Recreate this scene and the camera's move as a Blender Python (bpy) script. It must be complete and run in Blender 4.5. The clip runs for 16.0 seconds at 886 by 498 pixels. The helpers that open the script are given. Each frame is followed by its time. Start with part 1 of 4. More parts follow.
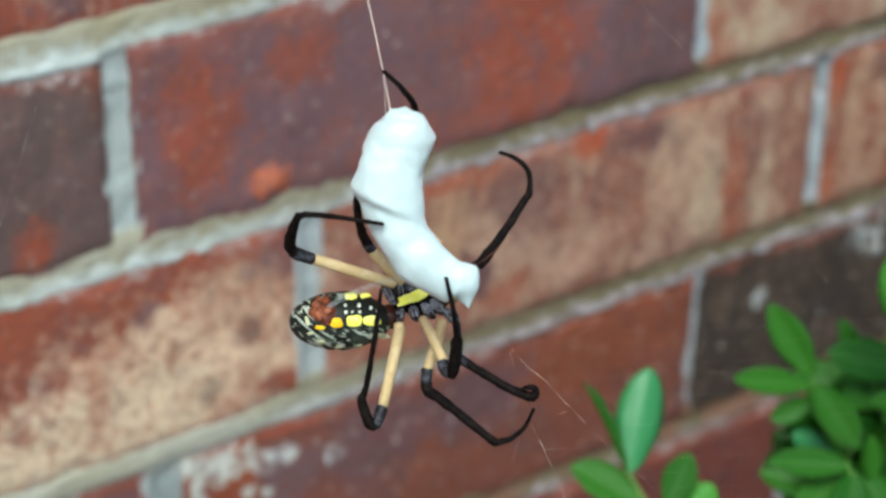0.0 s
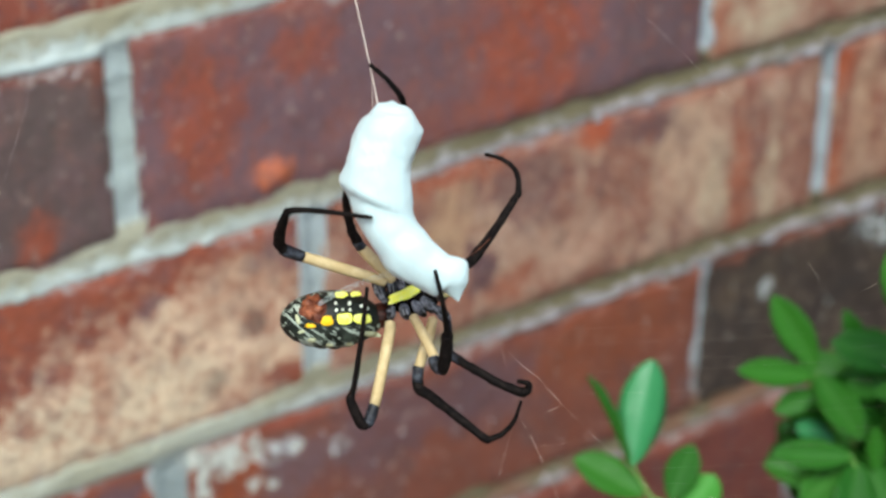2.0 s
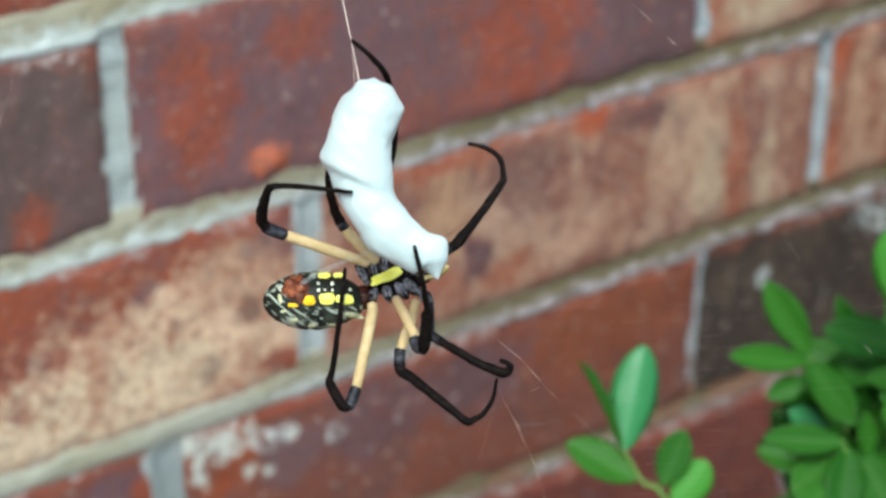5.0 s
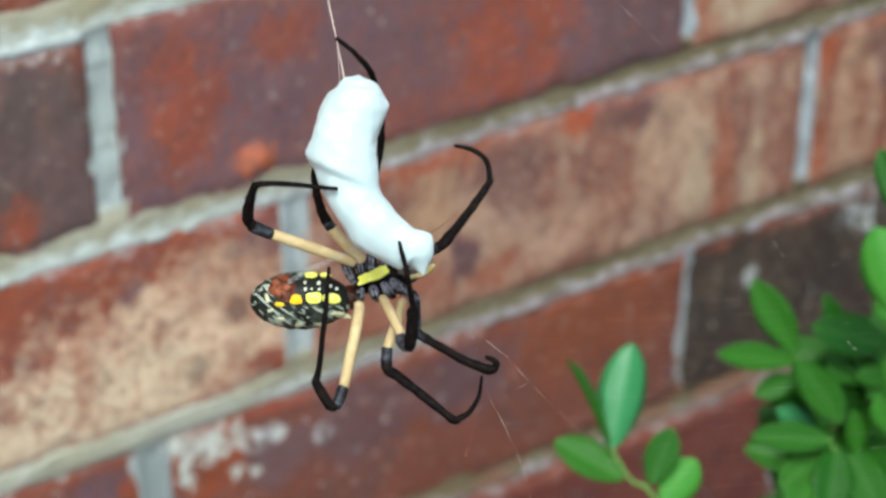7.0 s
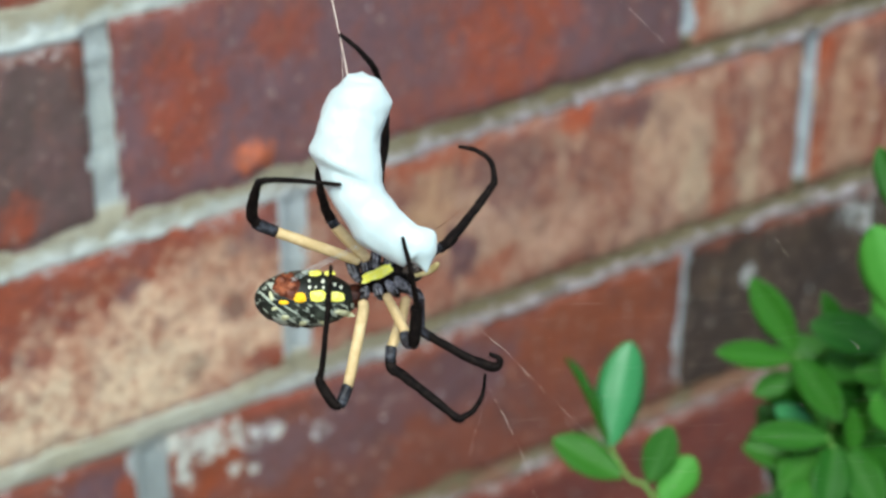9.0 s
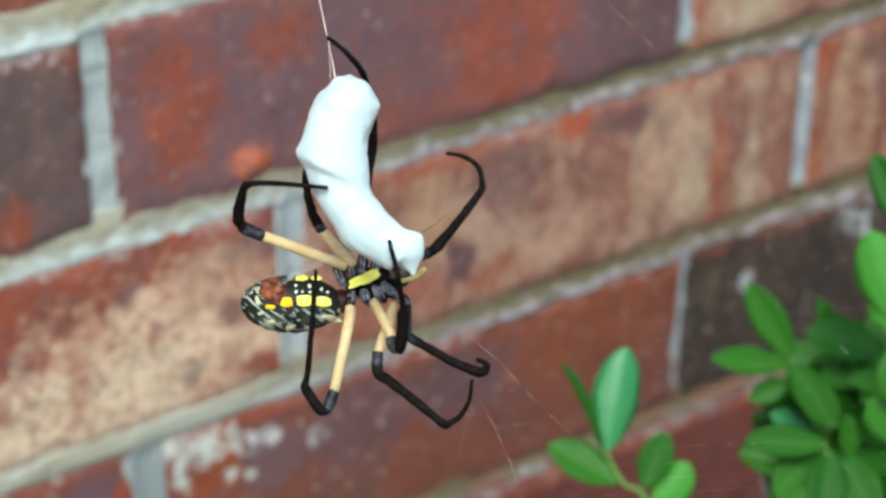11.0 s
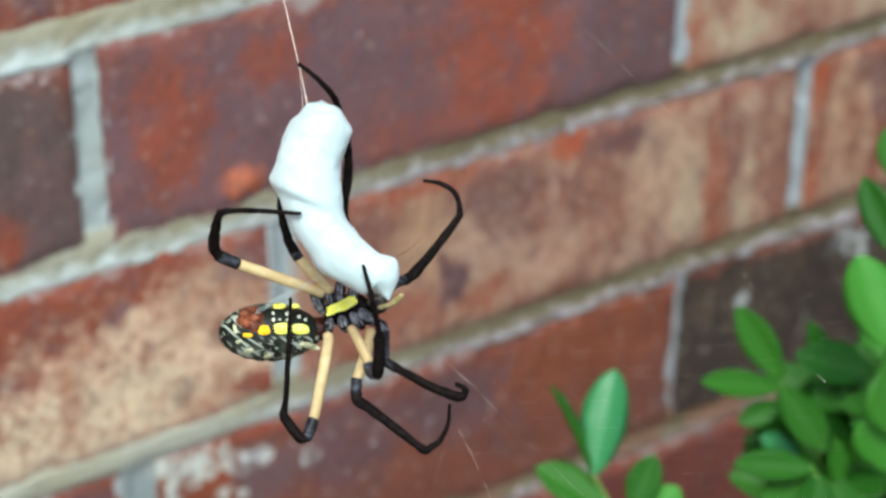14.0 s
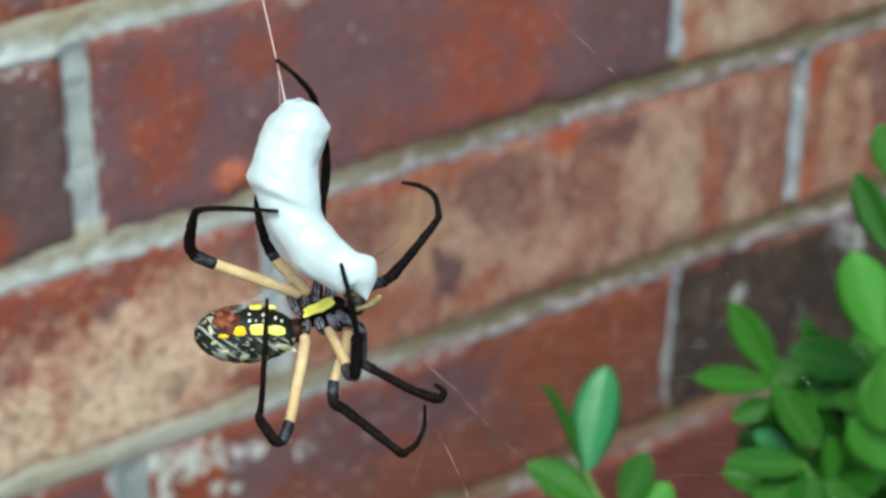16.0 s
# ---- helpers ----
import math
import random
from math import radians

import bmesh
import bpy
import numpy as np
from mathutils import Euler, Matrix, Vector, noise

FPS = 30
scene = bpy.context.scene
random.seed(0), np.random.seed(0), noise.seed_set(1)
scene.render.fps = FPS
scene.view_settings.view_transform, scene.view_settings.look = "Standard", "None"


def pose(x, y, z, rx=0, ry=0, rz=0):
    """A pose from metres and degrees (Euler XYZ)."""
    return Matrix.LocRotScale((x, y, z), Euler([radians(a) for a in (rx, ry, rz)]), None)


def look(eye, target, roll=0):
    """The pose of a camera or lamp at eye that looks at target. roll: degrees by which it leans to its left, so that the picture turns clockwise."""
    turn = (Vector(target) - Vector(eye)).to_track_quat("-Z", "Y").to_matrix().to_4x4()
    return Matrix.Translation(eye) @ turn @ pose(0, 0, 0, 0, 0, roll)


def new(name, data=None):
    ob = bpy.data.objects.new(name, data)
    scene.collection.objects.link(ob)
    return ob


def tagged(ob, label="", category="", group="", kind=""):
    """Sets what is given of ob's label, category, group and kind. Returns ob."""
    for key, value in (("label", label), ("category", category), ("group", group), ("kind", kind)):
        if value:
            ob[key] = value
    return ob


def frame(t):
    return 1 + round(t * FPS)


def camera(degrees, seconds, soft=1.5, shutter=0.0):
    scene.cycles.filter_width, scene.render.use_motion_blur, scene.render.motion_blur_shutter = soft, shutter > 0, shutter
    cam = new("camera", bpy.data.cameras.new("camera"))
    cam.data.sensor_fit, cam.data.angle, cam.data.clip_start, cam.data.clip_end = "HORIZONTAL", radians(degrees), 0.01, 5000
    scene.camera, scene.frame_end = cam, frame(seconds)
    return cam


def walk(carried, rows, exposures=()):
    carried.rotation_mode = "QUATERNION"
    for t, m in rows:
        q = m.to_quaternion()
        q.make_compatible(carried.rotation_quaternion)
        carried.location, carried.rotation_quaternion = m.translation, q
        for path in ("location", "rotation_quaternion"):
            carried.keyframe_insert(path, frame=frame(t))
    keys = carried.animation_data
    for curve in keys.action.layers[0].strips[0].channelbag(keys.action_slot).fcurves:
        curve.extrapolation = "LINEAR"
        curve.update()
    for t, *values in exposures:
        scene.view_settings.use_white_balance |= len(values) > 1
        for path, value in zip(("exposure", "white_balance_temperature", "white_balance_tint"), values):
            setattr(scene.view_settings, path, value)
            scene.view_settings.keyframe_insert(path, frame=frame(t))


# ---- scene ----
# ---- camera ----
LENS = 22.0
cam = camera(LENS, 16.0, soft=2.7)
cam.data.dof.use_dof = True
cam.data.dof.focus_distance = 0.365
cam.data.dof.aperture_fstop = 23.0
CAMERA_PATH = [
    (0, pose(-0.21807, -0.49457, 1.27661, 59.106, -0.581, -33.209)),
    (0.5, pose(-0.21689, -0.49634, 1.27620, 58.879, -0.419, -33.106)),
    (1, pose(-0.21519, -0.49524, 1.27736, 58.900, -0.491, -33.092)),
    (1.5, pose(-0.21395, -0.49625, 1.27578, 58.879, -0.308, -33.134)),
    (2, pose(-0.21433, -0.49591, 1.27726, 58.806, -0.208, -32.915)),
    (2.5, pose(-0.21609, -0.49616, 1.27731, 58.907, -0.170, -32.807)),
    (3, pose(-0.21747, -0.49531, 1.27609, 58.863, -0.316, -32.767)),
    (3.5, pose(-0.21577, -0.49517, 1.27539, 58.677, -0.320, -32.681)),
    (4, pose(-0.21148, -0.49761, 1.27641, 58.606, -0.137, -32.550)),
    (6.5, pose(-0.21345, -0.50089, 1.27404, 58.876, -0.210, -32.988)),
    (7, pose(-0.21238, -0.50011, 1.27414, 58.805, -0.220, -33.036)),
    (7.5, pose(-0.21301, -0.50107, 1.27444, 58.788, -0.091, -33.007)),
    (8, pose(-0.21399, -0.49986, 1.27328, 58.801, -0.184, -33.095)),
    (10.5, pose(-0.21075, -0.50049, 1.27396, 58.799, -0.485, -32.892)),
    (11, pose(-0.21103, -0.50110, 1.27330, 58.954, -0.377, -32.913)),
    (11.5, pose(-0.20996, -0.50193, 1.27307, 59.084, -0.349, -32.848)),
    (12, pose(-0.20956, -0.50158, 1.27278, 59.039, -0.254, -32.764)),
    (12.5, pose(-0.20812, -0.50117, 1.27284, 58.974, -0.470, -32.713)),
    (13, pose(-0.20762, -0.50353, 1.27126, 59.065, -0.425, -32.637)),
    (13.5, pose(-0.20681, -0.50249, 1.27339, 59.179, -0.346, -32.606)),
    (14, pose(-0.20551, -0.50305, 1.27492, 59.291, -0.445, -32.520)),
    (14.5, pose(-0.20575, -0.50061, 1.27240, 59.382, -0.383, -32.459)),
    (15, pose(-0.20510, -0.50123, 1.27367, 59.418, -0.200, -32.370)),
    (15.5, pose(-0.20211, -0.50283, 1.27595, 59.145, -0.140, -32.217)),
    (16, pose(-0.20028, -0.50171, 1.27522, 58.951, -0.408, -32.364)),
]


# ---- light: open shade under a pale sky ----
EXPOSURE = 1.2
SKY = 0.09
SUN = 1.9
world = bpy.data.worlds.new("sky")
scene.world = world
world.use_nodes = True
wn = world.node_tree.nodes
sky = wn.new("ShaderNodeTexSky")
sky.sky_type = "NISHITA"
sky.sun_disc = False
sky.sun_elevation = radians(58)
sky.sun_rotation = radians(216)
sky.air_density = 1.0
sky.dust_density = 2.0
sky.ozone_density = 1.0
wn["Background"].inputs["Strength"].default_value = SKY
world.node_tree.links.new(sky.outputs["Color"], wn["Background"].inputs["Color"])
sun = new("sun", bpy.data.lights.new("sun", "SUN"))
sun.data.energy = SUN
sun.data.angle = radians(28)
sun.data.color = (0.90, 1.0, 0.98)
sun.matrix_world = look((-1.1, -1.5, 3.9), (0, 0, 0.9))
walk(cam, CAMERA_PATH, [(0, EXPOSURE - 0.02), (0.5, EXPOSURE + 0.04), (2, EXPOSURE + 0.10), (7.5, EXPOSURE + 0.09), (14.5, EXPOSURE + 0.10), (15.1, EXPOSURE + 0.04), (15.5, EXPOSURE - 0.05), (16, EXPOSURE - 0.07)])

MM = 0.001
# brick courses: height, length, joint, and the height of one bed joint
COURSE, LENGTH, JOINT = 0.0677, 0.2032, 0.0086
# how far the bricks reach over the edges of the mortar bed
OVERLAP = 0.0015
BED = 0.9515


# ---- small helpers ----
def part(name, bm, material, parent, label="", smooth=True):
    """One mesh object from a bmesh, under a thing or a part."""
    me = bpy.data.meshes.new(name)
    bm.to_mesh(me)
    bm.free()
    if smooth:
        for p in me.polygons:
            p.use_smooth = True
    me.materials.append(material)
    ob = new(name, me)
    ob.parent = parent
    if label:
        tagged(ob, label)
    return ob


def rgb(r, g, b, gain=1.0):
    """A colour given in display values 0 to 255, as a linear base colour."""
    def lin(c):
        c /= 255
        return c / 12.92 if c < 0.04045 else ((c + 0.055) / 1.055) ** 2.4
    return (min(lin(r) * gain, 0.9), min(lin(g) * gain, 0.9), min(lin(b) * gain, 0.9), 1)


def clay(r, g, b):
    return rgb(r * 0.995, g * 1.012, b * 1.01, 0.68)


class Nodes:
    """A node material and short ways to add to it."""

    def __init__(self, name, rough=0.7, spec=0.5):
        self.mat = bpy.data.materials.new(name)
        self.mat.use_nodes = True
        self.tree = self.mat.node_tree
        self.bsdf = self.tree.nodes["Principled BSDF"]
        self.set("Roughness", rough)
        self.set("Specular IOR Level", spec)

    def set(self, key, value):
        self.bsdf.inputs[key].default_value = value

    def wire(self, a, b):
        if isinstance(a, bpy.types.NodeSocket):
            self.tree.links.new(a, b)
        else:
            b.default_value = a

    def node(self, kind, **props):
        n = self.tree.nodes.new(kind)
        for k, v in props.items():
            if k == "operation":
                n.operation = v
            elif k == "blend":
                n.blend_type = v
        return n

    def position(self):
        return self.node("ShaderNodeNewGeometry").outputs["Position"]

    def local(self):
        return self.node("ShaderNodeTexCoord").outputs["Object"]

    def random(self):
        return self.node("ShaderNodeObjectInfo").outputs["Random"]

    def vec(self, op, a, b=(0, 0, 0)):
        n = self.node("ShaderNodeVectorMath", operation=op)
        self.wire(a, n.inputs[0])
        self.wire(b, n.inputs[1])
        return n.outputs["Value"] if op == "LENGTH" else n.outputs["Vector"]

    def math(self, op, a, b=0.0):
        n = self.node("ShaderNodeMath", operation=op)
        self.wire(a, n.inputs[0])
        self.wire(b, n.inputs[1])
        return n.outputs[0]

    def noise(self, at, scale, detail=4.0, rough=0.55, warp=0.0):
        n = self.node("ShaderNodeTexNoise")
        self.wire(at, n.inputs["Vector"])
        n.inputs["Scale"].default_value = scale
        n.inputs["Detail"].default_value = detail
        n.inputs["Roughness"].default_value = rough
        n.inputs["Distortion"].default_value = warp
        return n

    def step(self, value, lo, hi):
        n = self.node("ShaderNodeMapRange")
        n.interpolation_type = "SMOOTHSTEP"
        self.wire(value, n.inputs["Value"])
        n.inputs["From Min"].default_value = lo
        n.inputs["From Max"].default_value = hi
        return n.outputs["Result"]

    def mix(self, fac, a, b, blend="MIX"):
        n = self.node("ShaderNodeMixRGB", blend=blend)
        self.wire(fac, n.inputs[0])
        self.wire(a, n.inputs[1])
        self.wire(b, n.inputs[2])
        return n.outputs[0]

    def colour(self, socket):
        self.wire(socket, self.bsdf.inputs["Base Color"])
        return self

    def bump(self, height, strength, distance):
        n = self.node("ShaderNodeBump")
        n.inputs["Strength"].default_value = strength
        n.inputs["Distance"].default_value = distance
        self.wire(height, n.inputs["Height"])
        self.tree.links.new(n.outputs["Normal"], self.bsdf.inputs["Normal"])
        return self


# ---- materials ----
def brick_material(name, main, second, third, amount=(0.48, 0.62), high=(0.58, 0.72), stains=(), seed=0.0, grain=0.6, fleck=0.5):
    """Fired clay: a main colour clouded with two others, and stains (x, z, half width, half height, colour, strength)."""
    m = Nodes(name, 0.82, 0.3)
    p = m.position()
    q = m.vec("ADD", m.vec("MULTIPLY", p, (1, 1, grain)), (seed, 0, seed * 1.7))
    cloud = m.noise(q, 42, 7, 0.65, 0.6)
    cloud2 = m.noise(m.vec("ADD", q, (3.1, 0, 1.4)), 75, 7, 0.68, 0.9)
    c = m.mix(m.step(cloud.outputs["Fac"], *amount), main, second)
    c = m.mix(m.math("MULTIPLY", m.step(cloud2.outputs["Fac"], *high), 0.8), c, third)
    warp = m.vec("SUBTRACT", m.noise(q, 130, 7, 0.75).outputs["Color"], (0.5, 0.5, 0.5))
    ragged = m.vec("SUBTRACT", m.noise(q, 420, 4, 0.7).outputs["Color"], (0.5, 0.5, 0.5)) if any(s[4] is SPLASH for s in stains) else None
    torn = m.step(m.noise(m.vec("ADD", p, (1.7, 0, 8.0)), 210, 5, 0.7, 0.8).outputs["Fac"], 0.44, 0.56)
    for x, z, rx, rz, col, force in stains:
        d = m.vec("SUBTRACT", p, (x, 0, z))
        d = m.vec("ADD", m.vec("MULTIPLY", d, (1 / rx, 0, 1 / rz)), m.vec("MULTIPLY", warp, (3.2, 0, 3.2)))
        mask = m.step(m.vec("LENGTH", d), 1.35, 0.6)
        if col is SPLASH:
            d = m.vec("ADD", d, m.vec("MULTIPLY", ragged, (4.5, 0, 4.5)))
            mask = m.step(m.vec("LENGTH", d), 1.5, 0.7)
        if col is LIME:
            mask = m.math("MULTIPLY", mask, torn)
        c = m.mix(m.math("MULTIPLY", mask, force), c, col)
    mottle = m.noise(m.vec("ADD", q, (9.0, 0, 4.0)), 150, 6, 0.72, 0.8)
    c = m.mix(m.math("MULTIPLY", m.step(mottle.outputs["Fac"], 0.52, 0.6), fleck), c, main)
    c = m.mix(m.math("MULTIPLY", m.step(mottle.outputs["Fac"], 0.48, 0.40), fleck), c, third)
    small = m.noise(m.vec("ADD", q, (2.0, 0, 6.0)), 320, 4, 0.65, 0.5)
    c = m.mix(m.math("MULTIPLY", m.step(small.outputs["Fac"], 0.53, 0.62), 0.8 * fleck + 0.05), c, second)
    c = m.mix(m.math("MULTIPLY", m.step(small.outputs["Fac"], 0.47, 0.38), 0.8 * fleck + 0.05), c, main)
    fine = m.noise(p, 420, 4, 0.7)
    c = m.mix(m.math("MULTIPLY", m.step(fine.outputs["Fac"], 0.5, 0.66), 0.42), c, clay(78, 56, 52))
    pale = m.noise(m.vec("ADD", p, (5, 0, 2)), 250, 5, 0.72)
    c = m.mix(m.math("MULTIPLY", m.step(pale.outputs["Fac"], 0.57, 0.68), 0.5), c, clay(206, 178, 160))
    speck = m.noise(m.vec("ADD", p, (7, 0, 3)), 330, 2, 0.5)
    c = m.mix(m.math("MULTIPLY", m.step(speck.outputs["Fac"], 0.71, 0.77), 0.55), c, LIME)
    sep = m.node("ShaderNodeSeparateXYZ")
    m.wire(p, sep.inputs[0])
    over = m.math("SUBTRACT", COURSE - JOINT, m.math("FLOORED_MODULO", m.math("SUBTRACT", sep.outputs["Z"], BED + JOINT / 2), COURSE))
    wavy = m.noise(p, 60, 6, 0.7)
    reach = m.math("ADD", over, m.math("MULTIPLY", m.math("SUBTRACT", wavy.outputs["Fac"], 0.5), 0.03))
    c = m.mix(m.math("MULTIPLY", m.step(reach, 0.0075, 0.002), 0.4), c, clay(178, 92, 66))
    c = m.mix(m.math("MULTIPLY", m.math("MULTIPLY", m.step(reach, 0.0035, -0.001), torn), 0.7), c, rgb(158, 152, 148))
    m.colour(c)
    drag = m.noise(m.vec("MULTIPLY", p, (1, 1, 0.25)), 300, 5, 0.65)
    h = m.math("ADD", m.math("MULTIPLY", fine.outputs["Fac"], 0.5), m.math("MULTIPLY", drag.outputs["Fac"], 0.9))
    m.bump(h, 0.7, 0.0012)
    return m.mat


LIME, SPLASH = rgb(206, 212, 208), rgb(202, 208, 196)
RED, ORANGE, PLUM = clay(158, 84, 66), clay(176, 82, 50), clay(126, 94, 98)
BEIGE, CREAM, SOOT = clay(196, 158, 134), clay(214, 190, 158), clay(78, 66, 64)
BRICK_PLAIN = brick_material("brick_red", RED, PLUM, BEIGE)
BRICK_MAIN = brick_material("brick_plum_red", PLUM, clay(142, 94, 88), clay(160, 88, 66), (0.45, 0.62), (0.6, 0.74), [
    (0.030, 0.985, 0.013, 0.02, ORANGE, 0.75), (0.062, 0.998, 0.012, 0.009, ORANGE, 0.6), (0.140, 0.987, 0.021, 0.036, ORANGE, 0.85),
    (0.104, 0.962, 0.02, 0.007, RED, 0.6), (0.188, 0.972, 0.014, 0.026, clay(104, 82, 84), 0.7), (0.094, 0.990, 0.018, 0.014, clay(120, 92, 98), 0.6),
    (0.0512, 0.9624, 0.0062, 0.0044, clay(222, 118, 76), 1.0)], 1.0)
BRICK_DARK = brick_material("brick_dark_plum", clay(106, 86, 82), clay(122, 94, 92), clay(140, 98, 86), stains=[
    (-0.008, 1.0140, 0.012, 0.006, LIME, 1.0), (-0.030, 1.0150, 0.02, 0.005, LIME, 1.0),
    (-0.0205, 0.9647, 0.006, 0.008, ORANGE, 0.8), (0.0005, 1.0040, 0.0045, 0.010, clay(150, 84, 64), 0.85), (-0.010, 0.996, 0.012, 0.012, clay(104, 90, 84), 0.6)], seed=2.0)
BRICK_BUFF = brick_material("brick_red_buff", clay(166, 86, 60), clay(150, 84, 68), clay(128, 92, 90), stains=[
    (0.022, 0.909, 0.044, 0.024, clay(255, 216, 180), 1.0), (-0.024, 0.892, 0.038, 0.020, clay(255, 228, 192), 1.0), (0.040, 0.930, 0.016, 0.012, clay(226, 182, 150), 0.9),
    (0.0546, 0.938, 0.011, 0.008, PLUM, 0.7), (0.0288, 0.8984, 0.004, 0.005, SOOT, 0.9), (0.043, 0.916, 0.005, 0.005, clay(128, 100, 86), 0.9),
    (0.015, 0.900, 0.016, 0.013, clay(252, 224, 188), 0.9), (0.010, 0.932, 0.005, 0.004, PLUM, 0.8), (0.052, 0.894, 0.008, 0.003, RED, 0.8), (-0.006, 0.906, 0.004, 0.016, clay(178, 96, 66), 0.5),
    (0.018, 0.914, 0.002, 0.006, clay(160, 92, 70), 0.5), (-0.030, 0.904, 0.004, 0.003, clay(164, 88, 62), 0.7)], seed=3.0, grain=0.95, fleck=0.5)
BRICK_PALE = brick_material("brick_pale_pink", clay(164, 108, 88), clay(206, 166, 140), clay(128, 88, 82), (0.45, 0.57), (0.53, 0.65), [
    (0.1097, 0.9440, 0.020, 0.006, clay(180, 96, 66), 0.9), (0.1218, 0.9085, 0.006, 0.009, clay(96, 68, 76), 1.0), (0.140, 0.930, 0.015, 0.013, clay(122, 84, 82), 0.75),
    (0.1648, 0.9434, 0.007, 0.008, clay(206, 92, 44), 1.0), (0.2248, 0.9075, 0.006, 0.026, clay(176, 92, 62), 0.75), (0.238, 0.902, 0.004, 0.016, CREAM, 0.8),
    (0.202, 0.928, 0.014, 0.024, clay(222, 182, 150), 0.85), (0.215, 0.905, 0.006, 0.018, CREAM, 0.8), (0.090, 0.900, 0.02, 0.014, clay(170, 90, 64), 0.8), (0.112, 0.925, 0.010, 0.014, clay(214, 170, 132), 0.9),
    (0.184, 0.941, 0.014, 0.008, clay(118, 82, 82), 1.0), (0.155, 0.905, 0.014, 0.010, clay(206, 160, 134), 0.75), (0.134, 0.897, 0.010, 0.006, clay(176, 92, 62), 0.8), (0.092, 0.930, 0.008, 0.012, clay(128, 82, 76), 0.7)], 4.0, 0.6)
BRICK_STREAK = brick_material("brick_streaked", clay(160, 100, 80), clay(206, 164, 136), clay(150, 80, 60), (0.45, 0.56), (0.54, 0.64), [
    (0.2660, 0.940, 0.005, 0.012, clay(196, 92, 52), 0.95), (0.278, 0.920, 0.006, 0.024, clay(212, 170, 138), 0.8), (0.300, 0.930, 0.010, 0.018, PLUM, 0.7),
    (0.266, 0.900, 0.004, 0.010, clay(186, 96, 60), 0.8), (0.290, 0.905, 0.004, 0.018, clay(204, 160, 130), 0.8), (0.288, 0.940, 0.006, 0.006, clay(122, 84, 78), 0.7)], 5.0, 0.4)
BRICK_CREAM = brick_material("brick_cream_red", clay(178, 122, 100), BEIGE, CREAM, (0.4, 0.55), (0.5, 0.7), [
    (0.213, 0.966, 0.007, 0.014, ORANGE, 0.7), (0.2292, 0.966, 0.012, 0.010, CREAM, 0.8), (0.262, 0.966, 0.016, 0.010, RED, 0.6), (0.240, 0.980, 0.006, 0.010, clay(160, 88, 64), 0.8), (0.222, 0.985, 0.004, 0.014, clay(150, 84, 66), 0.7)], 6.0, 0.45)
BRICK_RUST = brick_material("brick_rust", clay(138, 78, 60), clay(124, 80, 72), clay(112, 82, 82), stains=[
    (0.1243, 0.8614, 0.022, 0.014, clay(112, 84, 90), 0.8), (0.175, 0.868, 0.035, 0.018, clay(152, 80, 50), 0.85), (0.085, 0.862, 0.020, 0.016, clay(116, 86, 90), 0.85),
    (0.0560, 0.858, 0.012, 0.012, clay(122, 92, 94), 0.9), (0.0380, 0.863, 0.005, 0.012, clay(168, 80, 44), 1.0), (0.0300, 0.857, 0.010, 0.008, clay(160, 78, 44), 0.95), (0.0195, 0.866, 0.0022, 0.010, clay(160, 82, 56), 0.9),
    (0.0210, 0.8765, 0.007, 0.0045, SPLASH, 1.0), (0.0237, 0.8640, 0.0026, 0.0068, SPLASH, 1.0), (0.0335, 0.8702, 0.0052, 0.0046, SPLASH, 1.0), (0.0490, 0.8666, 0.0075, 0.006, LIME, 0.9),
    (0.0420, 0.8705, 0.002, 0.004, SPLASH, 0.8), (0.0570, 0.8660, 0.0016, 0.0018, SPLASH, 0.85), (0.0403, 0.8573, 0.0022, 0.0022, SPLASH, 0.85), (0.0465, 0.8550, 0.002, 0.002, SPLASH, 0.85),
    (0.0590, 0.8765, 0.012, 0.003, clay(178, 92, 70), 0.9), (0.0708, 0.86, 0.004, 0.004, LIME, 0.9)], seed=7.0, fleck=0.28)
BRICK_BLACK = brick_material("brick_burnt", clay(66, 54, 47), clay(94, 78, 64), clay(58, 52, 49), stains=[
    (0.2412, 0.8590, 0.0036, 0.0040, LIME, 1.0), (0.2914, 0.8718, 0.009, 0.011, LIME, 1.0), (0.2484, 0.8852, 0.014, 0.004, RED, 0.8), (0.226, 0.864, 0.006, 0.008, clay(104, 84, 66), 0.7), (0.262, 0.876, 0.010, 0.008, clay(88, 66, 58), 0.6)], seed=8.0)
BRICK_SPLASHED = brick_material("brick_plum_splashed", clay(140, 80, 62), clay(122, 88, 88), clay(160, 86, 60), stains=[
    (-0.006, 0.866, 0.009, 0.008, clay(112, 88, 96), 0.9), (0.0055, 0.862, 0.004, 0.008, clay(164, 80, 52), 0.9), (0.0078, 0.8728, 0.0030, 0.0052, rgb(196, 208, 206), 1.0)], seed=10.0, fleck=0.3)
BRICK_DEEP = brick_material("brick_deep_red", clay(124, 64, 54), clay(108, 64, 62), clay(140, 76, 62), stains=[(0.1124, 0.8200, 0.008, 0.004, clay(214, 110, 66), 0.9)], seed=9.0)

